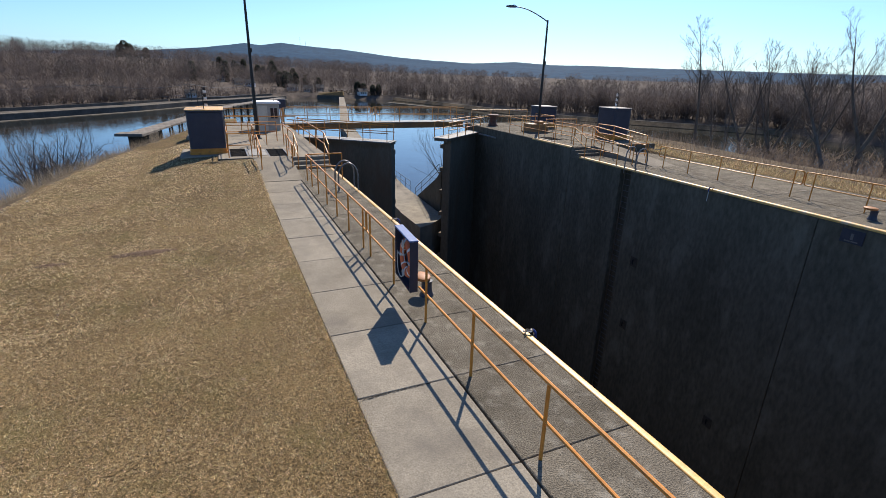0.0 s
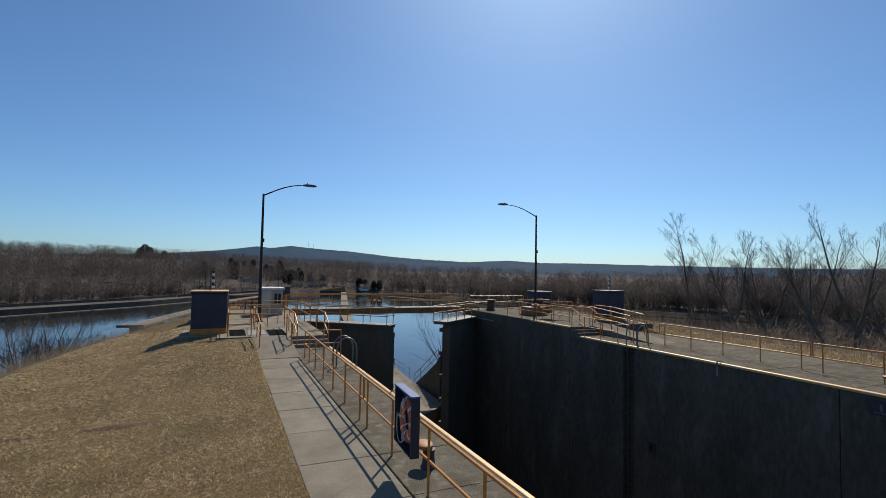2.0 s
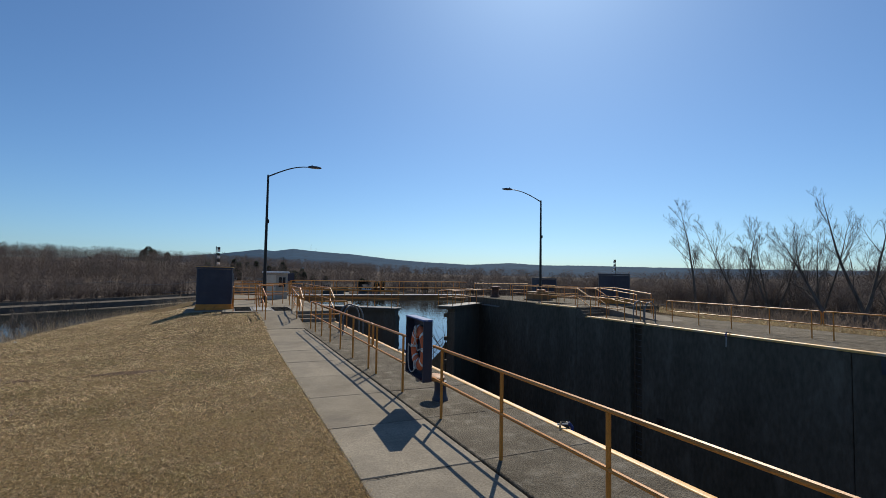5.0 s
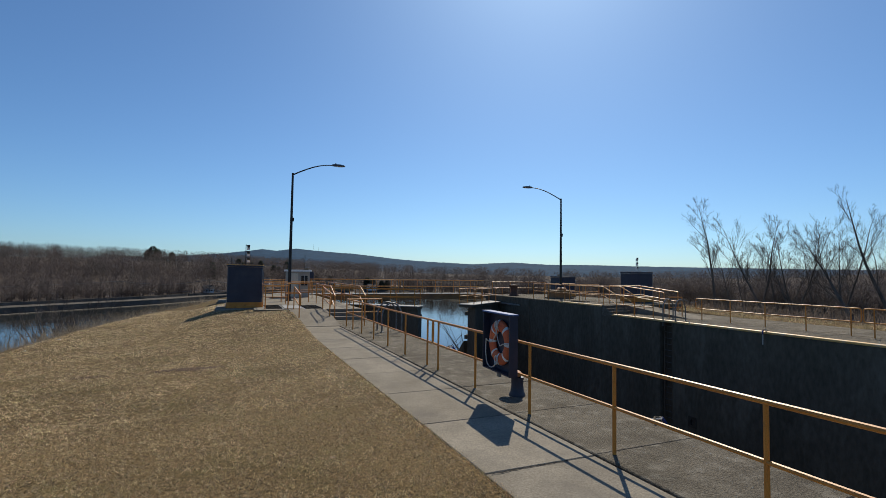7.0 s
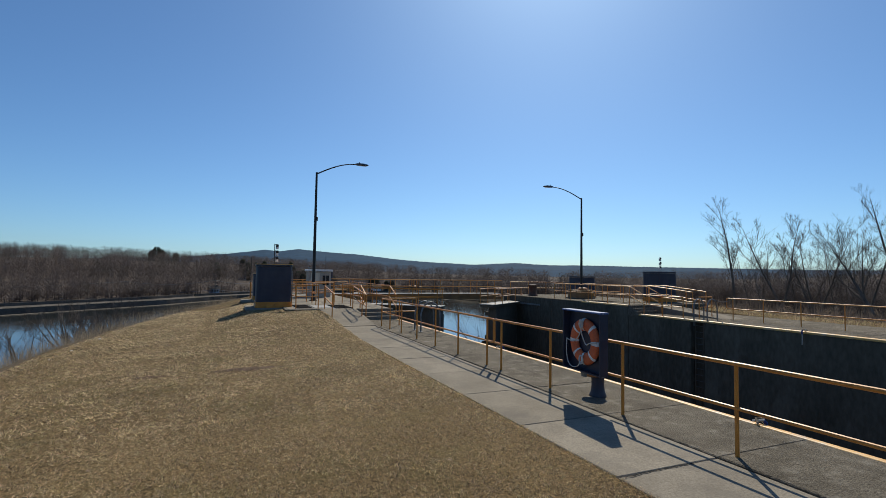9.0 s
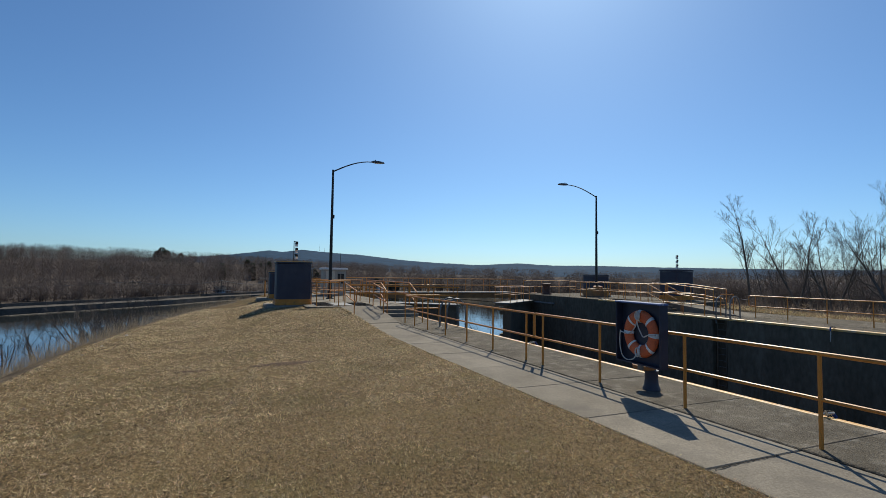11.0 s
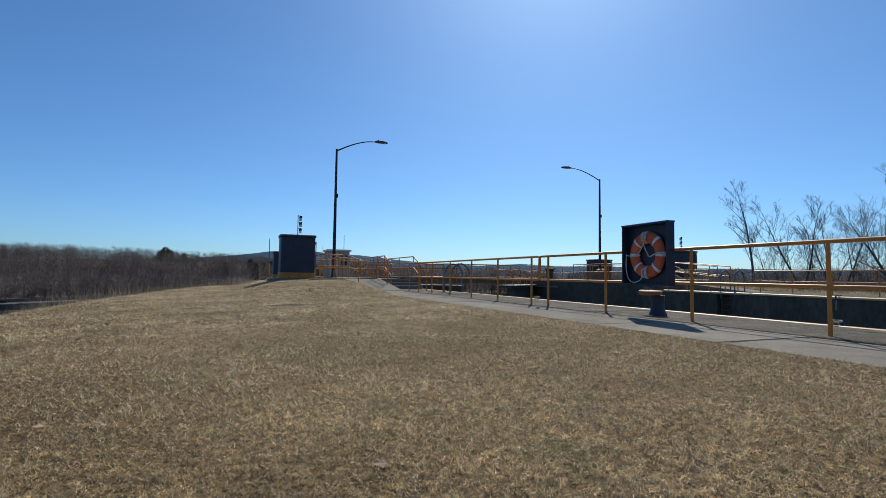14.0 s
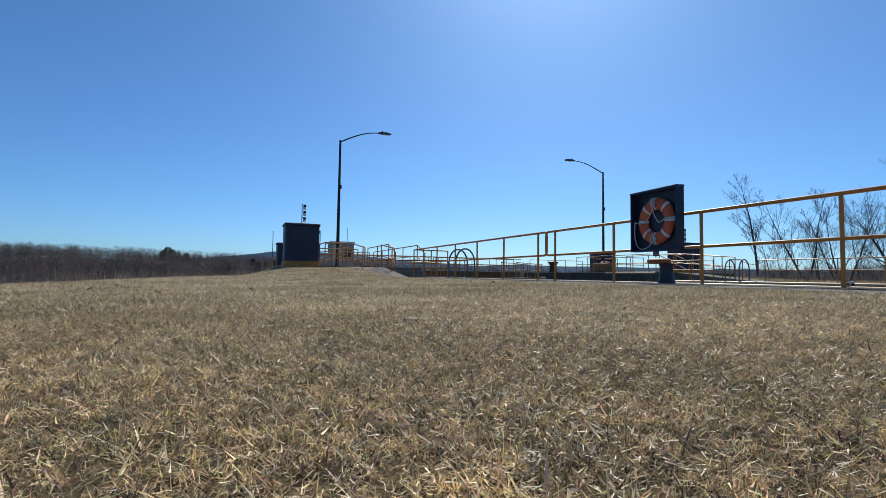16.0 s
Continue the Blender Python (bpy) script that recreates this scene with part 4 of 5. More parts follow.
cw = thing("causeway", "long low road causeway with pale parapet along the far shore", "causeway", kind="structure")
line = [(-250, 60), (-150, 96), (-90, 114), (-48, 136), (-34.5, 151.5), (-20, 168.5), (-8.5, 187), (6, 203), (28, 231)]
for (xa, ya), (xb, yb) in zip(line, line[1:]):
    n = Vector((yb - ya, xa - xb, 0)).normalized() * -1
    for name, o0, o1, z0, z1, z2, mat in (("face", 0, 8, -12, RIVER + 1.5, RIVER + 1.5, CAUSEWAY), ("road_verge", 0.3, 1.3, RIVER + 1.4, RIVER + 1.55, RIVER + 1.7, STONE), ("ledge", -0.9, -0.01, -12, RIVER + 0.05, RIVER + 0.2, STONE), ("rear_parapet", 7.1, 7.6, RIVER + 1.4, RIVER + 2.25, RIVER + 2.25, CAUSEWAY)):
        ring4 = [(xa + n.x * o0, ya + n.y * o0), (xb + n.x * o0, yb + n.y * o0), (xb + n.x * o1, yb + n.y * o1), (xa + n.x * o1, ya + n.y * o1)]
        body = Mesh().prism(ring4, z0, z1)
        body.v[6:8] = [(*p, z2) for p in ring4[2:]]
        part(name, body, mat, cw)


dk = thing("dike", "low stone-faced river dike with a pale path on its crest", "dike", kind="structure")
dike = [(62, 246), (73.6, 240.5), (85, 192.5), (91.7, 151), (97, 134), (104, 120.5), (118, 101), (134, 76), (150, 40)]
for (xa, ya), (xb, yb) in zip(dike, dike[1:]):
    n = Vector((yb - ya, xa - xb, 0)).normalized() * -1
    for name, o0, o1, z0, z1, z2, mat in (("face", 0, 1.6, -12, RIVER + 0.15, RIVER + 1.25, BANK), ("path", 1.61, 2.5, -12, RIVER + 1.28, RIVER + 1.34, STONE)):
        ring4 = [(xa + n.x * o0, ya + n.y * o0), (xb + n.x * o0, yb + n.y * o0), (xb + n.x * o1, yb + n.y * o1), (xa + n.x * o1, ya + n.y * o1)]
        body = Mesh().prism(ring4, z0, z1)
        body.v[6:8] = [(*p, z2) for p in ring4[2:]]
        part(name, body, mat, dk)


def house(x, y, w, d, h, turn, wall_mat, label):
    z = ground_height(x, y)
    t = thing("house", label, "house", at=(x, y, z - 0.4), turn=turn, group="riverside houses")
    part("wall", Mesh().box(-w / 2, -d / 2, 0, w / 2, d / 2, h), wall_mat, t)
    r = Mesh().add([(-w / 2 - 0.4, -d / 2 - 0.4, h - 0.1), (w / 2 + 0.4, -d / 2 - 0.4, h - 0.1), (w / 2 + 0.4, d / 2 + 0.4, h - 0.1), (-w / 2 - 0.4, d / 2 + 0.4, h - 0.1), (-w / 2 - 0.4, 0, h + d * 0.38), (w / 2 + 0.4, 0, h + d * 0.38)],
                   [(0, 1, 5, 4), (2, 3, 4, 5), (0, 4, 3), (1, 2, 5), (3, 2, 1, 0)])
    rf = part("roof", r, ROOF, t)
    part("chimney", Mesh().box(w * 0.2, -0.4, h, w * 0.2 + 0.5, 0.2, h + d * 0.46), ROOF, rf)
    for k in range(3):
        part("window", Mesh().box(-w * 0.35 + k * w * 0.28, -d / 2 - 0.06, h * 0.5, -w * 0.35 + k * w * 0.28 + w * 0.14, -d / 2 - 0.01, h * 0.86), DARKGLASS, t)
    return t


def at_bearing(a, r):
    return r * math.sin(radians(a)), r * math.cos(radians(a))


for a, r, w, d, h, turn, mt, lb in ((-2.3, 206, 3.2, 3, 2.0, 10, GREYSIDE, "pale blue-grey house by the river"), (-1.5, 214, 2.4, 3, 1.3, -5, SIDING, "low white shed by the river"), (2.2, 300, 4.2, 4, 2.2, 20, BOOTH, "cream house among bare trees"),
                                   (3.4, 290, 4.4, 4, 2.4, -15, GREYSIDE, "blue-grey house among bare trees"), (0.6, 320, 4.0, 4, 2.2, 12, BOOTH, "cream house on the wooded slope"), (14.99, 248, 3.8, 3.6, 1.9, 5, SIDING, "small white house beside evergreens"),
                                   (9.2, 268, 4, 4, 2.0, -8, SIDING, "white cottage on the far shore"), (7.6, 275, 4.4, 4, 2.2, 12, GREYSIDE, "grey house near the far bridge"), (10.4, 280, 4, 4, 2.2, 0, BOOTH, "tan house near the far bridge")):
    house(*at_bearing(a, r), w, d, h, turn, mt, lb)

bank = thing("embankment", "tan-topped earth embankment of the far bridge", "embankment", at=(*at_bearing(11.9, 243), RIVER), turn=-12.0, kind="structure")
foot = [(-7.5, 0), (4.6, -1.5), (5.2, 9), (-7.5, 9)]
part("face", Mesh().prism(foot, -3, 1.7), CAUSEWAY, bank)
cover = Mesh().prism([(p[0] * 0.97, 4 + (p[1] - 4) * 0.94) for p in foot], 1.71, 2.6)
cover.v[4:8] = [(p[0] * 0.9, 4 + (p[1] - 4) * 0.6, 2.5 + 1.0 * (p[0] > 0)) for p in cover.v[4:8]]
part("earth", cover, LAWN, bank)
for k, (bx, bw, bh) in enumerate(((-1.5, 0.9, 0.8), (1.0, 0.6, 0.6), (3.2, 1.2, 0.7))):
    part("rusty_fitting", Mesh().box(bx, 3.4, 2.4, bx + bw, 4.2, 3.3 + bh, 0.05), RUST, bank)
tagged(part("sandbar", Mesh().prism([(68, 214), (70, 216), (80, 186), (79, 183), (77.5, 184)], -9, RIVER + 0.12), STONE), "thin pale sandbar in the river", "sandbar", kind="structure")

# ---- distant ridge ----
# Bare ridge shape; its haze comes only from the blue surface colour.
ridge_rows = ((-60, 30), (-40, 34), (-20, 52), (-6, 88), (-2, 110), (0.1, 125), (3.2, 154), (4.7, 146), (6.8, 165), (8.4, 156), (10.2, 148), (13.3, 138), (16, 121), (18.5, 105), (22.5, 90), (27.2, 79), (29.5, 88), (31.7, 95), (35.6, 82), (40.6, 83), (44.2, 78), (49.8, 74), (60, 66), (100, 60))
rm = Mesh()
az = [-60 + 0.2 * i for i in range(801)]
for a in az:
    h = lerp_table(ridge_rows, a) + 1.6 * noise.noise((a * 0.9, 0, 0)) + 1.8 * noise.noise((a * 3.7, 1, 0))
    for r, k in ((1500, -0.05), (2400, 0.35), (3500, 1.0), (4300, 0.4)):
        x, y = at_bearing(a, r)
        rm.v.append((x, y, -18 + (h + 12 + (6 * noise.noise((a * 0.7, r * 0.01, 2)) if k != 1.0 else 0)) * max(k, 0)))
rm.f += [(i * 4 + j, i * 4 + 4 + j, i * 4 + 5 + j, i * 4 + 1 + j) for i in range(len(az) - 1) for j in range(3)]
tagged(part("backdrop", rm, HILL, smooth=True), "wooded ridge on the horizon with blue haze painted in", "hills", kind="structure")
mast = thing("radio_mast", "thin radio mast on the distant ridge", "mast", group="radio masts")
part("pole", Mesh().tube([(0, 0, 0), (0, 0, 42)], 0.9, 4, 0.5), POLE, mast)
x, y = at_bearing(8.7, 3480)
mast.location = (x, y, 152)
x, y = at_bearing(9.25, 3480)
copy_thing(mast, pose(x, y, 131))

# ---- wires along the far road ----
for za, zb, sag, off in ((-1.9, -1.3, 1.25, 0.0), (-4.9, -4.6, 0.9, 1.0)):
    wire = thing("power_line", "slack pale overhead wires along the far road", "power line", group="overhead wires")
    pts = []
    for x0, y0, z0, x1, y1, z1 in ((-95, 165, za - 0.9, -33.8, 187, za), (-33.8, 187, za, -7.6, 190, zb), (-7.6, 190, zb, 12, 207, zb - 0.4)):
        pts += [(x0 + (x1 - x0) * k / 10, y0 + (y1 - y0) * k / 10 + off, z0 + (z1 - z0) * k / 10 - sag * math.sin(math.pi * k / 10)) for k in range(10 + (x1 == 12))]
    part("cable", Mesh().tube(pts, 0.07, 5), STEEL, wire)
for x, y in ((-33.8, 187.5), (-7.6, 190.5)):
    pp = thing("utility_pole", "grey wooden utility pole by the far road", "utility pole", at=(x, y, ground_height(x, y) - 0.3), group="utility poles")
    part("pole", Mesh().tube([(0, 0, 0), (0, 0, -1.0 - ground_height(x, y))], 0.16, 6, 0.11), BARK, pp)
    part("crossarm", Mesh().box(-0.9, -0.08, -1.9 - ground_height(x, y), 0.9, 0.08, -1.72 - ground_height(x, y)), BARK, pp)

# ---- woods across the river ----
def soup(name, verts, sizes, mat, label, category, kind="stuff"):
    """Loose triangles or quads from an array of corners, as one object."""
    me = bpy.data.meshes.new(name)
    n = len(verts)
    me.vertices.add(n)
    me.vertices.foreach_set("co", np.asarray(verts, dtype=np.float32).ravel())
    me.loops.add(n)
    me.loops.foreach_set("vertex_index", np.arange(n, dtype=np.int32))
    m = n // sizes
    me.polygons.add(m)
    me.polygons.foreach_set("loop_start", np.arange(0, n, sizes, dtype=np.int32))
    me.materials.append(mat)
    me.update(calc_edges=True)
    return tagged(new(name, me), label, category, kind=kind)


rng = np.random.default_rng(5)


def sprays(base, height, width, count, thick, reach=1.0):
    """Twig sprays of one bare tree: thin upright triangles filling an oval crown."""
    u = rng.random(count)
    z0 = height * (0.08 + 0.72 * u)
    a = rng.random(count) * 2 * np.pi
    spread = width * np.sin(np.pi * np.clip(0.15 + 0.75 * u, 0, 1)) * (0.25 + 0.75 * rng.random(count))
    p = np.stack([base[0] + 0.45 * spread * np.cos(a), base[1] + 0.45 * spread * np.sin(a), base[2] + z0], 1)
    ln = reach * height * (0.10 + 0.14 * rng.random(count)) * (1.15 - 0.6 * u)
    q = p + np.stack([reach * 0.45 * spread * np.cos(a) + rng.normal(0, 0.3, count), reach * 0.45 * spread * np.sin(a) + rng.normal(0, 0.3, count), ln], 1)
    s = np.stack([np.cos(a + 1.57 + rng.normal(0, 0.6, count)), np.sin(a + 1.57), np.zeros(count)], 1) * (thick * (0.5 + rng.random(count)))[:, None]
    tri = np.stack([p - s, p + s, q], 1)
    t = np.array([[[base[0] - thick, base[1], base[2] - 1], [base[0] + thick, base[1], base[2] - 1], [base[0], base[1], base[2] + height * 0.8]]])
    return np.concatenate([tri, t]).reshape(-1, 3)


out, pines = [], []
for k in range(7300):
    a = rng.uniform(-62, 100) if k < 6000 else rng.uniform(-50, 16)
    far = 7 + 420 * rng.random() ** (1.9 if k < 6000 else 1.0)
    if (-4 < a < 18 and far < 75 and rng.random() < 0.85) or (a <= -4 and far < 60 and rng.random() < 0.2):
        continue
    if a > 20 and far > 140 and rng.random() < 0.7:
        continue
    x, y = at_bearing(a, lerp_table(SHORE, a) + far)
    z = ground_height(x, y)
    h = rng.uniform(9, 13) * ((0.75 if far < 60 else 1.0) if a > -4 else min(1.0, 0.36 + 0.0045 * far))
    out.append(sprays((x, y, z), h, h * (0.75 if far < 120 else 0.95), 140 if far < 100 else 105, 0.05 if far < 100 else 0.1, 0.8 if far < 120 else 0.6))
    if far < 60:
        out.append(np.array([(x - 0.12, y, z - 1), (x + 0.12, y, z - 1), (x + 0.03, y, z + 0.9 * h)]))
for k in range(2600):
    a = rng.uniform(-62, 100)
    x, y = at_bearing(a, lerp_table(SHORE, a) + (rng.uniform(7, 14) if a > 14 else rng.uniform(8, 20)))
    h = rng.uniform(1.5, 4.5) * (1.0 if a > -4 else 0.6)
    out.append(sprays((x, y, ground_height(x, y)), h, h * 1.1, 16, 0.1))
soup("woods", np.concatenate(out), 3, WOODS, "dense leafless brown woods across the river", "woods")
STANDS = tuple((b + 0.55 * rng.normal(), d + 18 * rng.normal(), rng.uniform(5, 9), 0.24) for b, d, n in ((-2.0, 330, 5), (0.8, 350, 5), (2.9, 370, 6), (5.6, 380, 8), (7.3, 350, 7), (9.0, 330, 4)) for i in range(n))
for a, r, top, slim in ((14.5, 255, 5.6, 0.3), (15.1, 256, 5.0, 0.3), (16.15, 249, 4.5, 0.25), (16.78, 250, 4.7, 0.25), (-7.3, 520, 13, 0.3), (-6.9, 524, 11, 0.3), (-7.7, 530, 10, 0.3), (-5.6, 540, 9, 0.3)) + STANDS:
    x, y = at_bearing(a, r)
    z, h, n = ground_height(x, y), top, 1300
    u = rng.random(n)
    an = rng.random(n) * 2 * np.pi
    rad = np.sqrt(np.sin(np.pi * (0.12 + 0.85 * u))) * slim * h + 0.3
    ring = np.stack([np.cos(an), np.sin(an), 0 * an], 1) * rad[:, None]
    c = np.stack([x + 0 * u, y + 0 * u, z + u * h], 1)
    e = c + ring + np.stack([0 * u, 0 * u, rng.normal(0, 0.1, n) * rad], 1)
    s = np.stack([-np.sin(an), np.cos(an), rng.normal(0, 0.6, n)], 1) * (0.09 * rad)[:, None]
    pines.append(np.stack([c + 0.6 * rng.random((n, 1)) * ring + [0, 0, 0.4], e - s, e + s], 1).reshape(-1, 3))
soup("evergreens", np.concatenate(pines), 3, PINE, "scattered dark evergreen trees among the bare woods", "woods")


# ---- bare trees on the near banks ----
def bare_tree(x, y, z, height, lean, seed, label, trunk=0.16, reach=0.42, leaders=1, angle=40, twiggy=(9, 7, 5, 4)):
    """A trunk that runs up through the crown or parts into leaders, ascending limbs, and fine twigs."""
    rnd = random.Random(seed)
    limbs, twigs = Mesh(), Mesh()

    def axis(p, d, length, rad, depth, first=0.3):
        n = 7 if depth == 0 else 4 if depth < 3 else 2
        pts, dirs = [p], [d]
        for i in range(n):
            wob = 0.05 + 0.035 * depth
            d = (d + Vector((rnd.gauss(0, wob), rnd.gauss(0, wob), rnd.gauss(0.05, 0.05)))).normalized()
            pts.append(pts[-1] + d * (length / n))
            dirs.append(d)
        tip = max(rad * 0.08, 0.004)
        if depth < 3:
            (limbs if depth < 2 else twigs).tube(pts, max(rad, 0.009), (7, 5, 3)[depth], tip, cap=False)
        else:
            side = Vector((rnd.gauss(0, 1), rnd.gauss(0, 1), 0)).normalized() * 0.0055
            twigs.add([pts[0] - side, pts[0] + side, pts[1] + side * 0.8, pts[1] - side * 0.8, pts[2]], [(0, 1, 2, 3), (3, 2, 4)])
        if depth >= 4:
            return
        count = twiggy[depth]
        for k in range(count):
            u = first + (0.98 - first) * (k + rnd.random()) / count
            i = min(n - 1, int(u * n))
            q = pts[i].lerp(pts[i + 1], u * n - i)
            a, t = rnd.uniform(0, 2 * math.pi), radians(angle * rnd.uniform(0.65, 1.35))
            c = dirs[i + 1]
            e = c.cross(Vector((math.cos(a), math.sin(a), 0.3))).normalized()
            nd = (c * math.cos(t) + e * math.sin(t) + Vector((0, 0, 0.12))).normalized()
            axis(q, nd, length * (reach + 0.12 * depth) * (1.25 - 0.75 * u) * rnd.uniform(0.6, 1.2), rad * (1 - 0.85 * u) * rnd.uniform(0.3, 0.5), depth + 1, 0.15)

    t = thing("tree", label, "tree", at=(x, y, z), group="bare riverside trees")
    base, up = Vector((0, 0, -0.4)), Vector((lean[0], lean[1], 1)).normalized()
    if leaders == 1:
        axis(base, up, height, trunk, 0, 0.38)
    else:
        split = base + up * (height * (0.3 if leaders < 4 else 0.05))
        limbs.tube([base, base.lerp(split, 0.5) + Vector((0.04, 0.03, 0)), split], trunk, 7, trunk * 0.8, cap=False)
        turn = rnd.uniform(0, 6)
        for k in range(leaders):
            a = turn + 2 * math.pi * k / leaders + rnd.uniform(-0.4, 0.4)
            g = rnd.uniform(0.22, 0.5) if leaders < 4 else rnd.uniform(0.3, 0.8)
            axis(split, (up + Vector((math.cos(a), math.sin(a), 0)) * g).normalized(), height * rnd.uniform(0.5, 0.72), trunk * 0.6, 0 if leaders < 4 else 1, 0.2)
    k = height / max(p[2] for p in twigs.v)
    for m in (limbs, twigs):
        m.v = [(p[0] * k, p[1] * k, p[2] * k if p[2] > 0 else p[2]) for p in m.v]
    part("trunk", limbs, BARK, t, smooth=True)
    part("crown", twigs, TWIG, t)
    return t


# bearing, distance, height of the top, lean, seed, trunk, reach, leaders
TREES = ((51.0, 47, 9.3, (-0.03, 0.02), 11, 0.15, 0.33, 1), (52.6, 50, 5.6, (0.1, 0), 40, 0.11, 0.36, 1), (53.8, 53, 5.6, (0, 0), 42, 0.1, 0.4, 2), (55.3, 48, 7.8, (-0.12, 0.03), 7, 0.14, 0.42, 2), (56.5, 51, 7.2, (0.0, 0.0), 4, 0.13, 0.4, 3), (58.0, 47, 7.2, (-0.1, 0.06), 21, 0.15, 0.42, 3),
         (59.3, 50, 7.0, (0.03, 0), 9, 0.13, 0.4, 2), (60.7, 46, 7.7, (0.1, -0.05), 26, 0.15, 0.42, 2), (62.9, 43, 6.9, (0.04, 0.5), 45, 0.2, 0.4, 1), (64.3, 45, 9.4, (-0.02, 0.02), 15, 0.25, 0.42, 2), (66.4, 48, 7.8, (0.05, 0.05), 18, 0.17, 0.42, 3),
         (68.6, 46, 9.5, (0.05, 0.0), 33, 0.2, 0.42, 2), (71.0, 44, 9, (0, 0), 52, 0.15, 0.42, 2), (75.0, 50, 9, (0, 0), 58, 0.18, 0.42, 2), (61.8, 58, 6, (0, 0), 41, 0.12, 0.42, 2))
for a, r, h, lean, seed, tr, rc, ld in TREES:
    x, y = at_bearing(a, r)
    bare_tree(x, y, ground_height(x, y), h - ground_height(x, y), lean, seed, "leafless grey-brown tree on the brushy bank", tr, rc, ld, 36, (13, 8, 6, 4) if ld == 1 else (8, 6, 5, 4))
for x, y, top, lean, seed in ((-9.4, 37.2, 1.0, (0.5, 0.0), 61), (-9.7, 37.3, 0.9, (-0.5, 0.1), 62), (-11.0, 38.5, 0.9, (-0.7, 0.0), 63), (-11.2, 38.2, 0.5, (0.4, 0.1), 64), (-8.4, 36.0, -0.6, (0.3, 0), 65), (-12.8, 36.0, -0.6, (-0.3, 0), 66), (-7.0, 37.0, -0.8, (0.3, 0), 68), (-13.2, 32.0, -0.9, (-0.2, 0), 69), (-10.2, 35.0, -0.7, (0.0, 0), 70), (22.3, 44.5, 0.4, (-0.5, 0), 67), (-8.0, 34.0, -0.4, (-0.3, 0), 71), (-9.0, 33.0, -0.5, (0.2, 0), 72), (-7.6, 31.0, -0.3, (-0.2, 0), 73), (-8.8, 30.0, -0.5, (0.3, 0), 74), (-6.5, 35.5, -0.5, (-0.2, 0), 75), (-10.5, 39.5, 0.4, (0.3, 0), 76)):
    h = top - max(ground_height(x, y), -8.6)
    t = bare_tree(x, y, max(ground_height(x, y), -8.6), h, lean, seed, "small leafless shrub on the river bank", 0.05 + h * 0.006, 0.45, 5, 40, (0, 5, 5, 3))
    t.name = "shrub"
    tagged(t, category="shrub", group="bank shrubs")

# ---- brush and reeds on the banks ----
def stems(points, h0, h1, thick, bend=0.35):
    p = np.asarray(points)
    n = len(p)
    a, h = rng.random(n) * 2 * np.pi, rng.uniform(h0, h1, n)
    tip = p + np.stack([np.cos(a) * bend * h * rng.random(n), np.sin(a) * bend * h * rng.random(n), h], 1)
    b = rng.random(n) * np.pi
    s = np.stack([np.cos(b), np.sin(b), 0 * b], 1) * thick
    return np.stack([p - s, p + s, tip], 1).reshape(-1, 3)


pts = []
for k in range(7500):
    y = rng.uniform(8, 40)
    x = lerp_table(CREST, y) - 0.6 - abs(rng.normal(0, 1.5))
    pts.append((x, y, ground_height(x, y) - 0.05))
soup("reeds", np.concatenate([stems([p for p in pts if p[1] < 17], 0.08, 0.34, 0.005, 0.9), stems([p for p in pts if p[1] >= 17], 0.15, 0.75, 0.005, 0.7)]), 3, REED, "dry pale reeds and brush along the bank crest", "reeds")
pts = []
for k in range(14000):
    x, y = 26.3 + 38 * rng.random() ** 1.5, rng.uniform(-10, 45)
    pts.append((x, y, ground_height(x, y) - 0.1))
bushes = [stems(pts, 0.25, 1.3, 0.01, 0.6)]
for k in range(850):
    x, y = at_bearing(55 + 33 * rng.random() ** 0.8, rng.uniform(42, 74))
    z = ground_height(x, y)
    if z > RIVER - 0.5:
        h = max(1.5, rng.uniform(-1.6, 0.9) - z)
        bushes.append(sprays((x, y, z), h, h * 0.75, 70, 0.035))
soup("brush", np.concatenate(bushes), 3, BRUSH, "tangled leafless brush on the far bank", "brush")

# ---- lawn grass ----
def tuft_points(count, x0, x1, y0, y1, per=14, soft=0.0):
    """Roots of grass blades gathered in small tufts, and the tuft of each."""
    tuft = rng.integers(0, count // per, count)
    spread = 0.35 * math.sqrt((x1 - x0) * (y1 - y0) * per / count)
    px = np.clip((rng.uniform(x0, x1, count // per) + rng.normal(0, soft, count // per))[tuft] + rng.normal(0, spread, count), x0 - 2 * soft, min(1.33, x1 + 2 * soft))
    py = (rng.uniform(y0, y1, count // per) + rng.normal(0, soft, count // per))[tuft] + rng.normal(0, spread, count)
    return tuft, np.stack([px, py, np.array([lawn_height(a, b) for a, b in zip(px, py)]) - 0.004], 1)


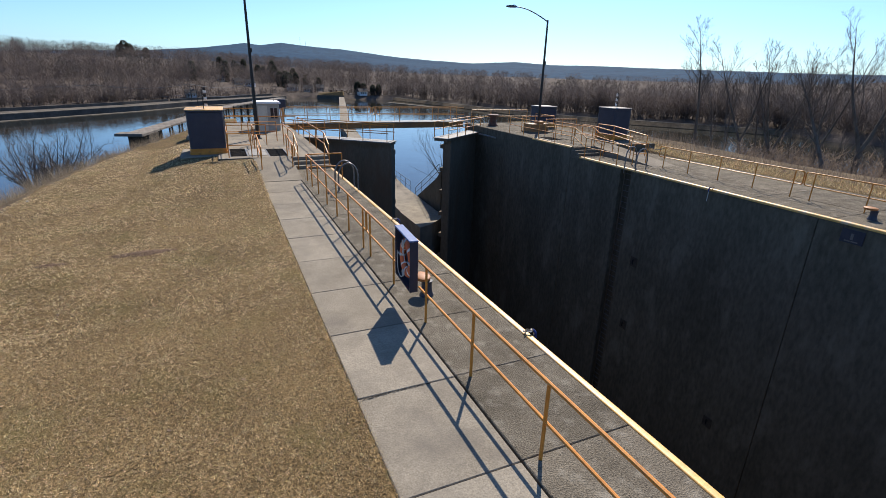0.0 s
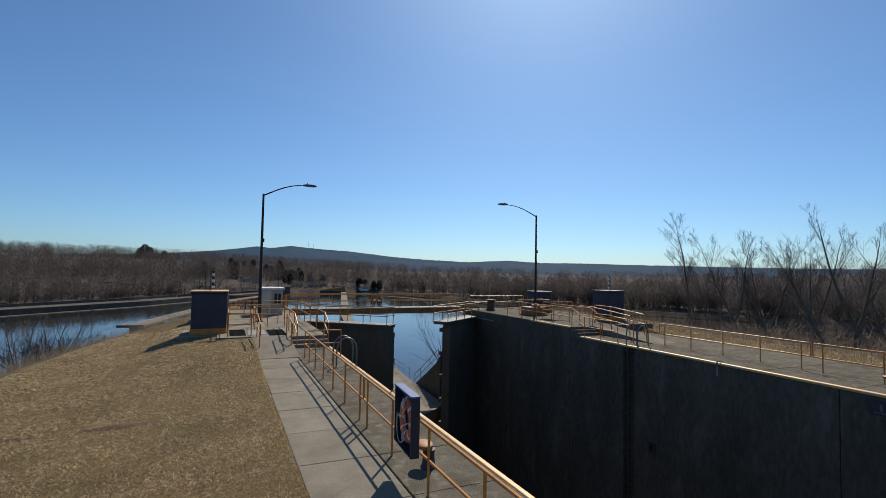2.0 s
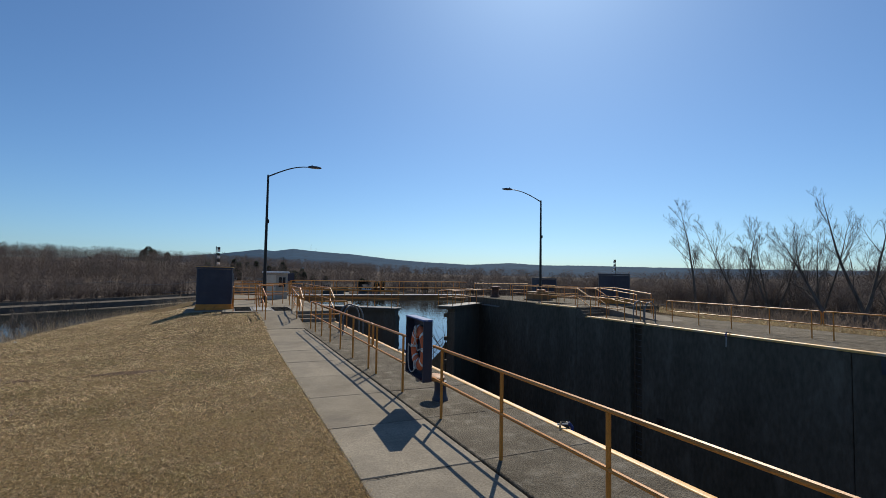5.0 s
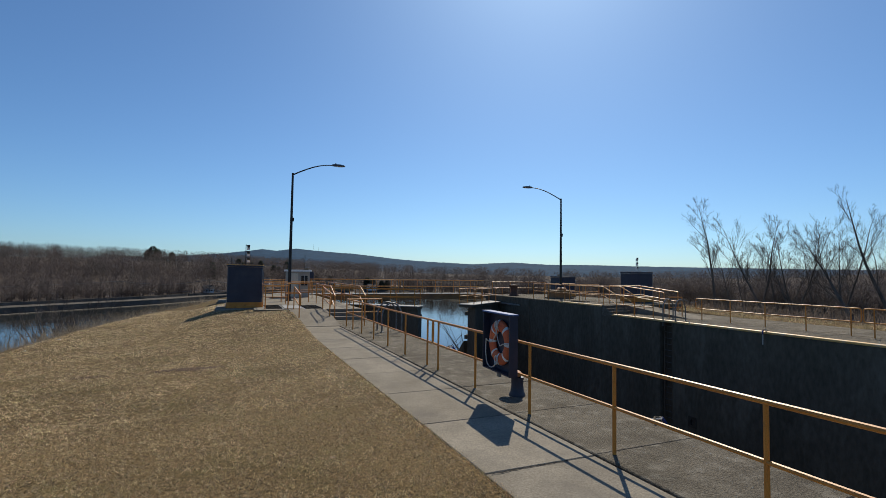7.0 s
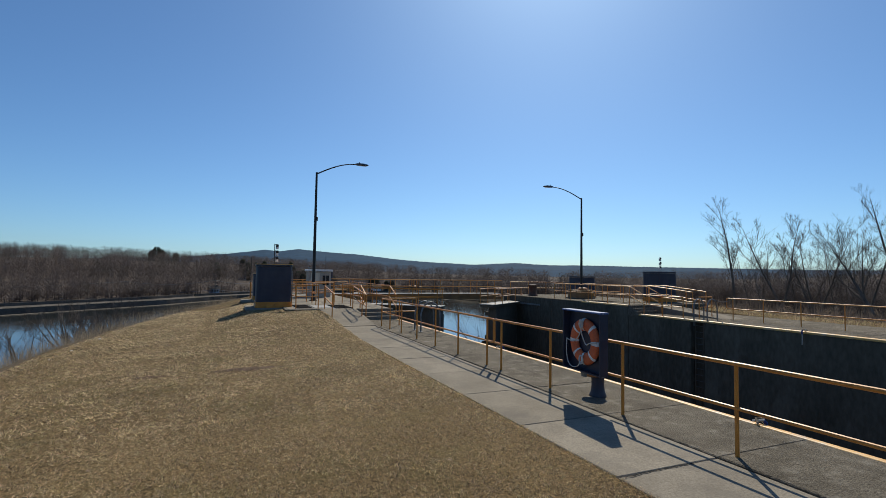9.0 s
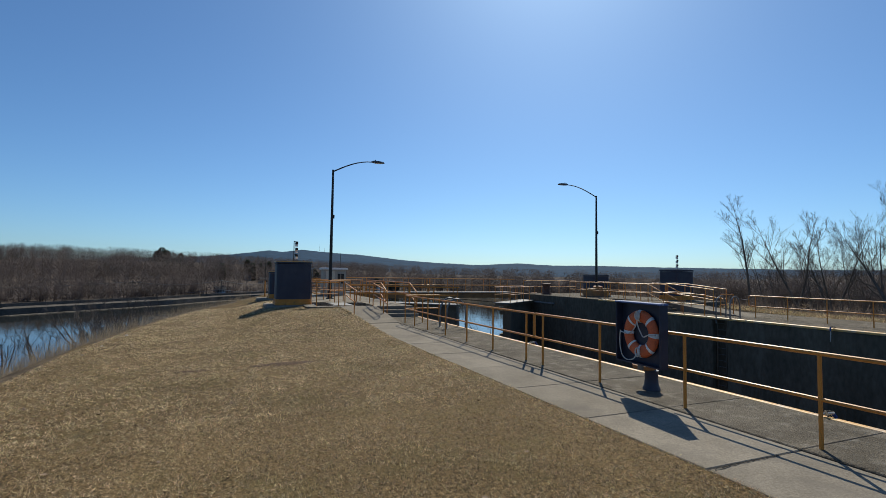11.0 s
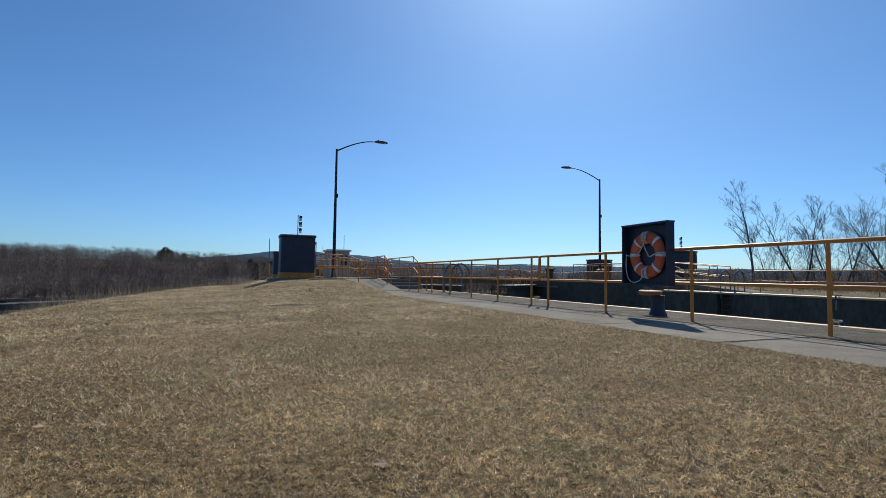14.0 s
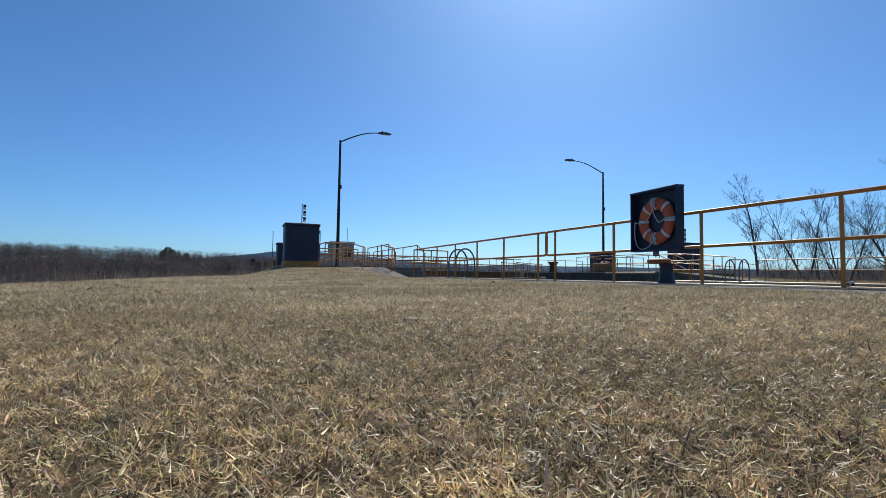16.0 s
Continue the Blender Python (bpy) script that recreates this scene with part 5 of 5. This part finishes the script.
def lawn_blades(count, x0, x1, y0, y1, l0, l1, wide, upright, soft=0.3):
    """Short curled straw blades, each of two slim pieces set at an angle, over a stretch of lawn."""
    tuft, p = tuft_points(count, x0, x1, y0, y1, 14, soft)
    a, ln = (rng.random(count // 14) * 2 * np.pi)[tuft] + rng.normal(0, 1.1, count), rng.uniform(l0, l1, count)
    up = np.clip(rng.normal(upright, 0.3, count), 0.05, 0.98)
    d = np.stack([np.cos(a) * np.sqrt(1 - up ** 2), np.sin(a) * np.sqrt(1 - up ** 2), up], 1)
    m = p + d * (ln * 0.55)[:, None]
    b = a + rng.normal(0, 1.0, count)
    q = m + np.stack([np.cos(b) * 0.8, np.sin(b) * 0.8, rng.normal(0.05, 0.4, count)], 1) * (ln * 0.45)[:, None]
    w = np.stack([-np.sin(a + rng.normal(0, 0.5, count)), np.cos(a), rng.normal(0, 0.3, count)], 1) * (wide * rng.uniform(0.5, 1.3, count))[:, None]
    return np.stack([p - w, p + w, m, m - w * 0.8, m + w * 0.8, q], 1).reshape(-1, 3)


def blade_mesh(name, verts, mat, label):
    me = bpy.data.meshes.new(name)
    n = len(verts) // 6
    me.vertices.add(len(verts))
    me.vertices.foreach_set("co", np.asarray(verts, dtype=np.float32).ravel())
    idx = (np.array([[0, 1, 2], [3, 4, 5]], dtype=np.int32)[None] + 6 * np.arange(n, dtype=np.int32)[:, None, None]).ravel()
    me.loops.add(len(idx))
    me.loops.foreach_set("vertex_index", idx)
    me.polygons.add(len(idx) // 3)
    me.polygons.foreach_set("loop_start", np.arange(0, len(idx), 3, dtype=np.int32))
    me.materials.append(mat)
    me.update(calc_edges=True)
    return tagged(new(name, me), label, "grass", kind="stuff")


blade_mesh("grass", np.concatenate([lawn_blades(380000, -4.7, -0.3, 2.3, 5.0, 0.016, 0.05, 0.0014, 0.52), lawn_blades(130000, -3.7, -1.6, 2.45, 3.2, 0.012, 0.044, 0.001, 0.56, 0.35)]), STRAW, "short dormant straw-coloured grass blades on the lawn")
def matted(p, l0, l1, wide, upright):
    """Single-triangle blades lying at a slant over the turf."""
    n = len(p)
    a, ln = rng.random(n) * 2 * np.pi, rng.uniform(l0, l1, n)
    up = np.clip(rng.normal(upright, 0.2, n), 0.06, 0.95)
    flat = np.sqrt(1 - up ** 2)
    tip = p + np.stack([np.cos(a) * flat, np.sin(a) * flat, up], 1) * ln[:, None]
    w = np.stack([-np.sin(a), np.cos(a), rng.normal(0, 0.5, n)], 1) * (wide * rng.uniform(0.6, 1.2, n))[:, None]
    return np.stack([p - w, p + w, tip], 1).reshape(-1, 3)


def outside_near(p):
    p = p[p[:, 0] > np.interp(p[:, 1], [c[0] for c in CREST], [c[1] for c in CREST]) - 0.15]
    jit = rng.normal(0, 0.3, p.shape)
    q = p + jit
    p = p[(q[:, 0] < -4.6) | (q[:, 0] > -0.4) | (q[:, 1] < 2.4) | (q[:, 1] > 4.9)]
    return p[(p[:, 1] > 1.4) | (rng.random(len(p)) < (p[:, 1] + 2.5) / 3.9)]


blades = [matted(outside_near(tuft_points(n, x0, x1, y0, y1, 7)[1]), h0, h1, w, up) for n, x0, x1, y0, y1, h0, h1, w, up in ((470000, -6.9, 1.34, -2.5, 9.5, 0.02, 0.052, 0.0024, 0.5), (340000, -6.95, 1.3, 9.3, 31.0, 0.03, 0.07, 0.004, 0.42))]
soup("grass", np.concatenate(blades), 3, THATCH, "matted dormant grass over the lawn", "grass")
edge = []
for k in range(9000):
    y = rng.uniform(0.5, 20)
    edge.append((1.27 + abs(rng.normal(0, 0.035)) * (0.6 + 0.8 * abs(noise.noise((0, y * 2.5, 0)))), y, -0.025))
strip = [(rng.uniform(24.32, 27.6), rng.uniform(-9, 26), 0) for k in range(26000)]
soup("weeds", stems([(x, y, ground_height(x, y) - 0.03) for x, y, z in strip], 0.05, 0.22, 0.008, 1.3), 3, THATCH, "pale dry weeds on the grass strip by the far pavement", "grass")
soup("grass_fringe", stems(edge, 0.012, 0.04, 0.0022, 2.2), 3, STRAW, "ragged straw grass edge along the walkway", "grass")
for x, y, rx, ry in ((-2.1, 13.3, 0.75, 0.22), (-3.95, 13.2, 0.35, 0.14)):
    m, n = Mesh(), 22
    m.v = [(x, y, lawn_height(x, y) + 0.03)] + [(x + rx * k * math.cos(a), y + ry * k * math.sin(a), lawn_height(x + rx * k * math.cos(a), y + ry * k * math.sin(a)) + 0.0) for a, k in ((2 * math.pi * i / n, 0.75 + 0.35 * random.random()) for i in range(n))]
    m.f = [(0, 1 + i, 1 + (i + 1) % n) for i in range(n)]
    tagged(part("mud_patch", m, MUD), "bare muddy patch in the lawn", "patch", kind="structure")
lf = Mesh().add([(0, 0, 0), (0.02, 0.015, 0.008), (0.05, 0.012, 0.014), (0.07, 0, 0.02), (0.05, -0.014, 0.012), (0.02, -0.016, 0.01)], [(0, 1, 2, 5), (2, 3, 4, 5)]).data("leaf", LEAF)
for k in range(34):
    x, y = random.uniform(-6, 1), random.uniform(3, 14)
    o = new("fallen_leaf", lf)
    o.matrix_basis = pose(x, y, lawn_height(x, y) + 0.012, random.uniform(-25, 25), random.uniform(-20, 20), random.uniform(0, 360))
    tagged(o, "curled dry brown leaf lying in the grass", "leaf", group="fallen leaves")

# ---- pale stones along the bank crest ----
for x, y, r in ((-6.25, 20.4, 0.045), (-6.4, 18.0, 0.04), (-6.5, 16.6, 0.03)):
    st = Mesh().lathe([(0.02, 0), (r, r * 0.2), (r * 0.95, r * 0.55), (r * 0.55, r * 0.95), (0.01, r)], 7, sy=0.75)
    st.v = [(p[0] + 0.3 * r * noise.noise((p[0] * 9, p[1] * 9, x)), p[1] + 0.3 * r * noise.noise((p[1] * 9, p[2] * 9, y)), p[2]) for p in st.v]
    tagged(part("stone", st, WHITE, at=(x, y, lawn_height(x, y) - 0.02)), "pale rough stone lying in the grass", "stone", group="crest stones")

# ---- pieces of the pavements ----
pav = thing("pavement_west", "pale concrete walkway of cast slabs with joints", "pavement", kind="structure")
apr = thing("pavement_apron_west", "worn grey concrete coping slabs beside the lock", "pavement", kind="structure")
J = [5.68 + 1.85 * k for k in range(-8, 8)] + [20.55]
for a, b in zip(J, J[1:]):
    part("slab", Mesh().box(1.30 + 0.012 * random.uniform(-1, 1), a + 0.005, -0.15, 2.795, b - 0.005, random.uniform(-0.014, -0.008), 0.012), CONCRETE, pav)
crack = Mesh()
for i in range(24):
    x, y = 1.36 + 0.045 * i, 5.66 + 0.02 * noise.noise((i * 0.6, 0, 0)) - 0.03 * max(0, 8 - i) / 8
    crack.v += [(x, y - 0.004 - 0.006 * random.random(), -0.004), (x, y + 0.004 + 0.006 * random.random(), -0.004)]
crack.f = [(2 * i, 2 * i + 2, 2 * i + 3, 2 * i + 1) for i in range(23)]
part("crack", crack, HATCH, pav, "ragged dark crack beside a joint")
JA = [5.68 + 1.85 * k for k in range(-8, 10)] + [24.0]
for a, b in zip(JA, JA[1:]):
    part("slab", Mesh().box(2.82, a + 0.004, -0.13, EDGE_W - 0.118, b - 0.004, random.uniform(-0.005, 0.003), 0.012), APRON, apr)
part("slab", Mesh().box(1.30, -70, -0.15, 2.795, J[0], -0.01), CONCRETE, pav)
part("slab", Mesh().box(2.805, -70, -0.13, EDGE_W - 0.118, JA[0], 0.0), APRON, apr)
pe = thing("pavement_east", "worn grey concrete slabs on the far lock wall", "pavement", kind="structure")
JE = [-9.0 + 3.05 * k for k in range(10)] + [22.5, 23.48]
for a, b in zip(JE, JE[1:]):
    part("slab", Mesh().box(EDGE_E + 0.133, a + 0.008, -0.13, 20.9, b - 0.008, random.uniform(-0.004, 0.003), 0.012), APRON, pe)
    part("slab", Mesh().box(20.92, a + 0.008, -0.13, 24.3, b - 0.008, random.uniform(-0.004, 0.003), 0.012), APRON, pe)
part("slab", Mesh().box(EDGE_E + 0.133, -70, -0.13, 24.3, -9.0, 0.0), APRON, pe)
for nm, x0, x1, ya, yb, z in (("pavement_platform_west", -0.22, EDGE_W - 0.02, 24.02, 40.1, 0.41), ("pavement_pier_east", EDGE_E + 0.105, 25.3, 23.52, 37.5, 0.44)):
    t = thing(nm, "pale concrete slabs on the gate platform", "pavement", kind="structure")
    n = 5
    for k in range(n):
        for i in range(2):
            xa, xb = x0 + (x1 - x0) * i / 2, x0 + (x1 - x0) * (i + 1) / 2
            part("slab", Mesh().box(xa + 0.006, ya + (yb - ya) * k / n + 0.006, z - 0.03, xb - 0.006, ya + (yb - ya) * (k + 1) / n - 0.006, z + 0.008, 0.006), CONCRETE if x0 < 5 else APRON, t)
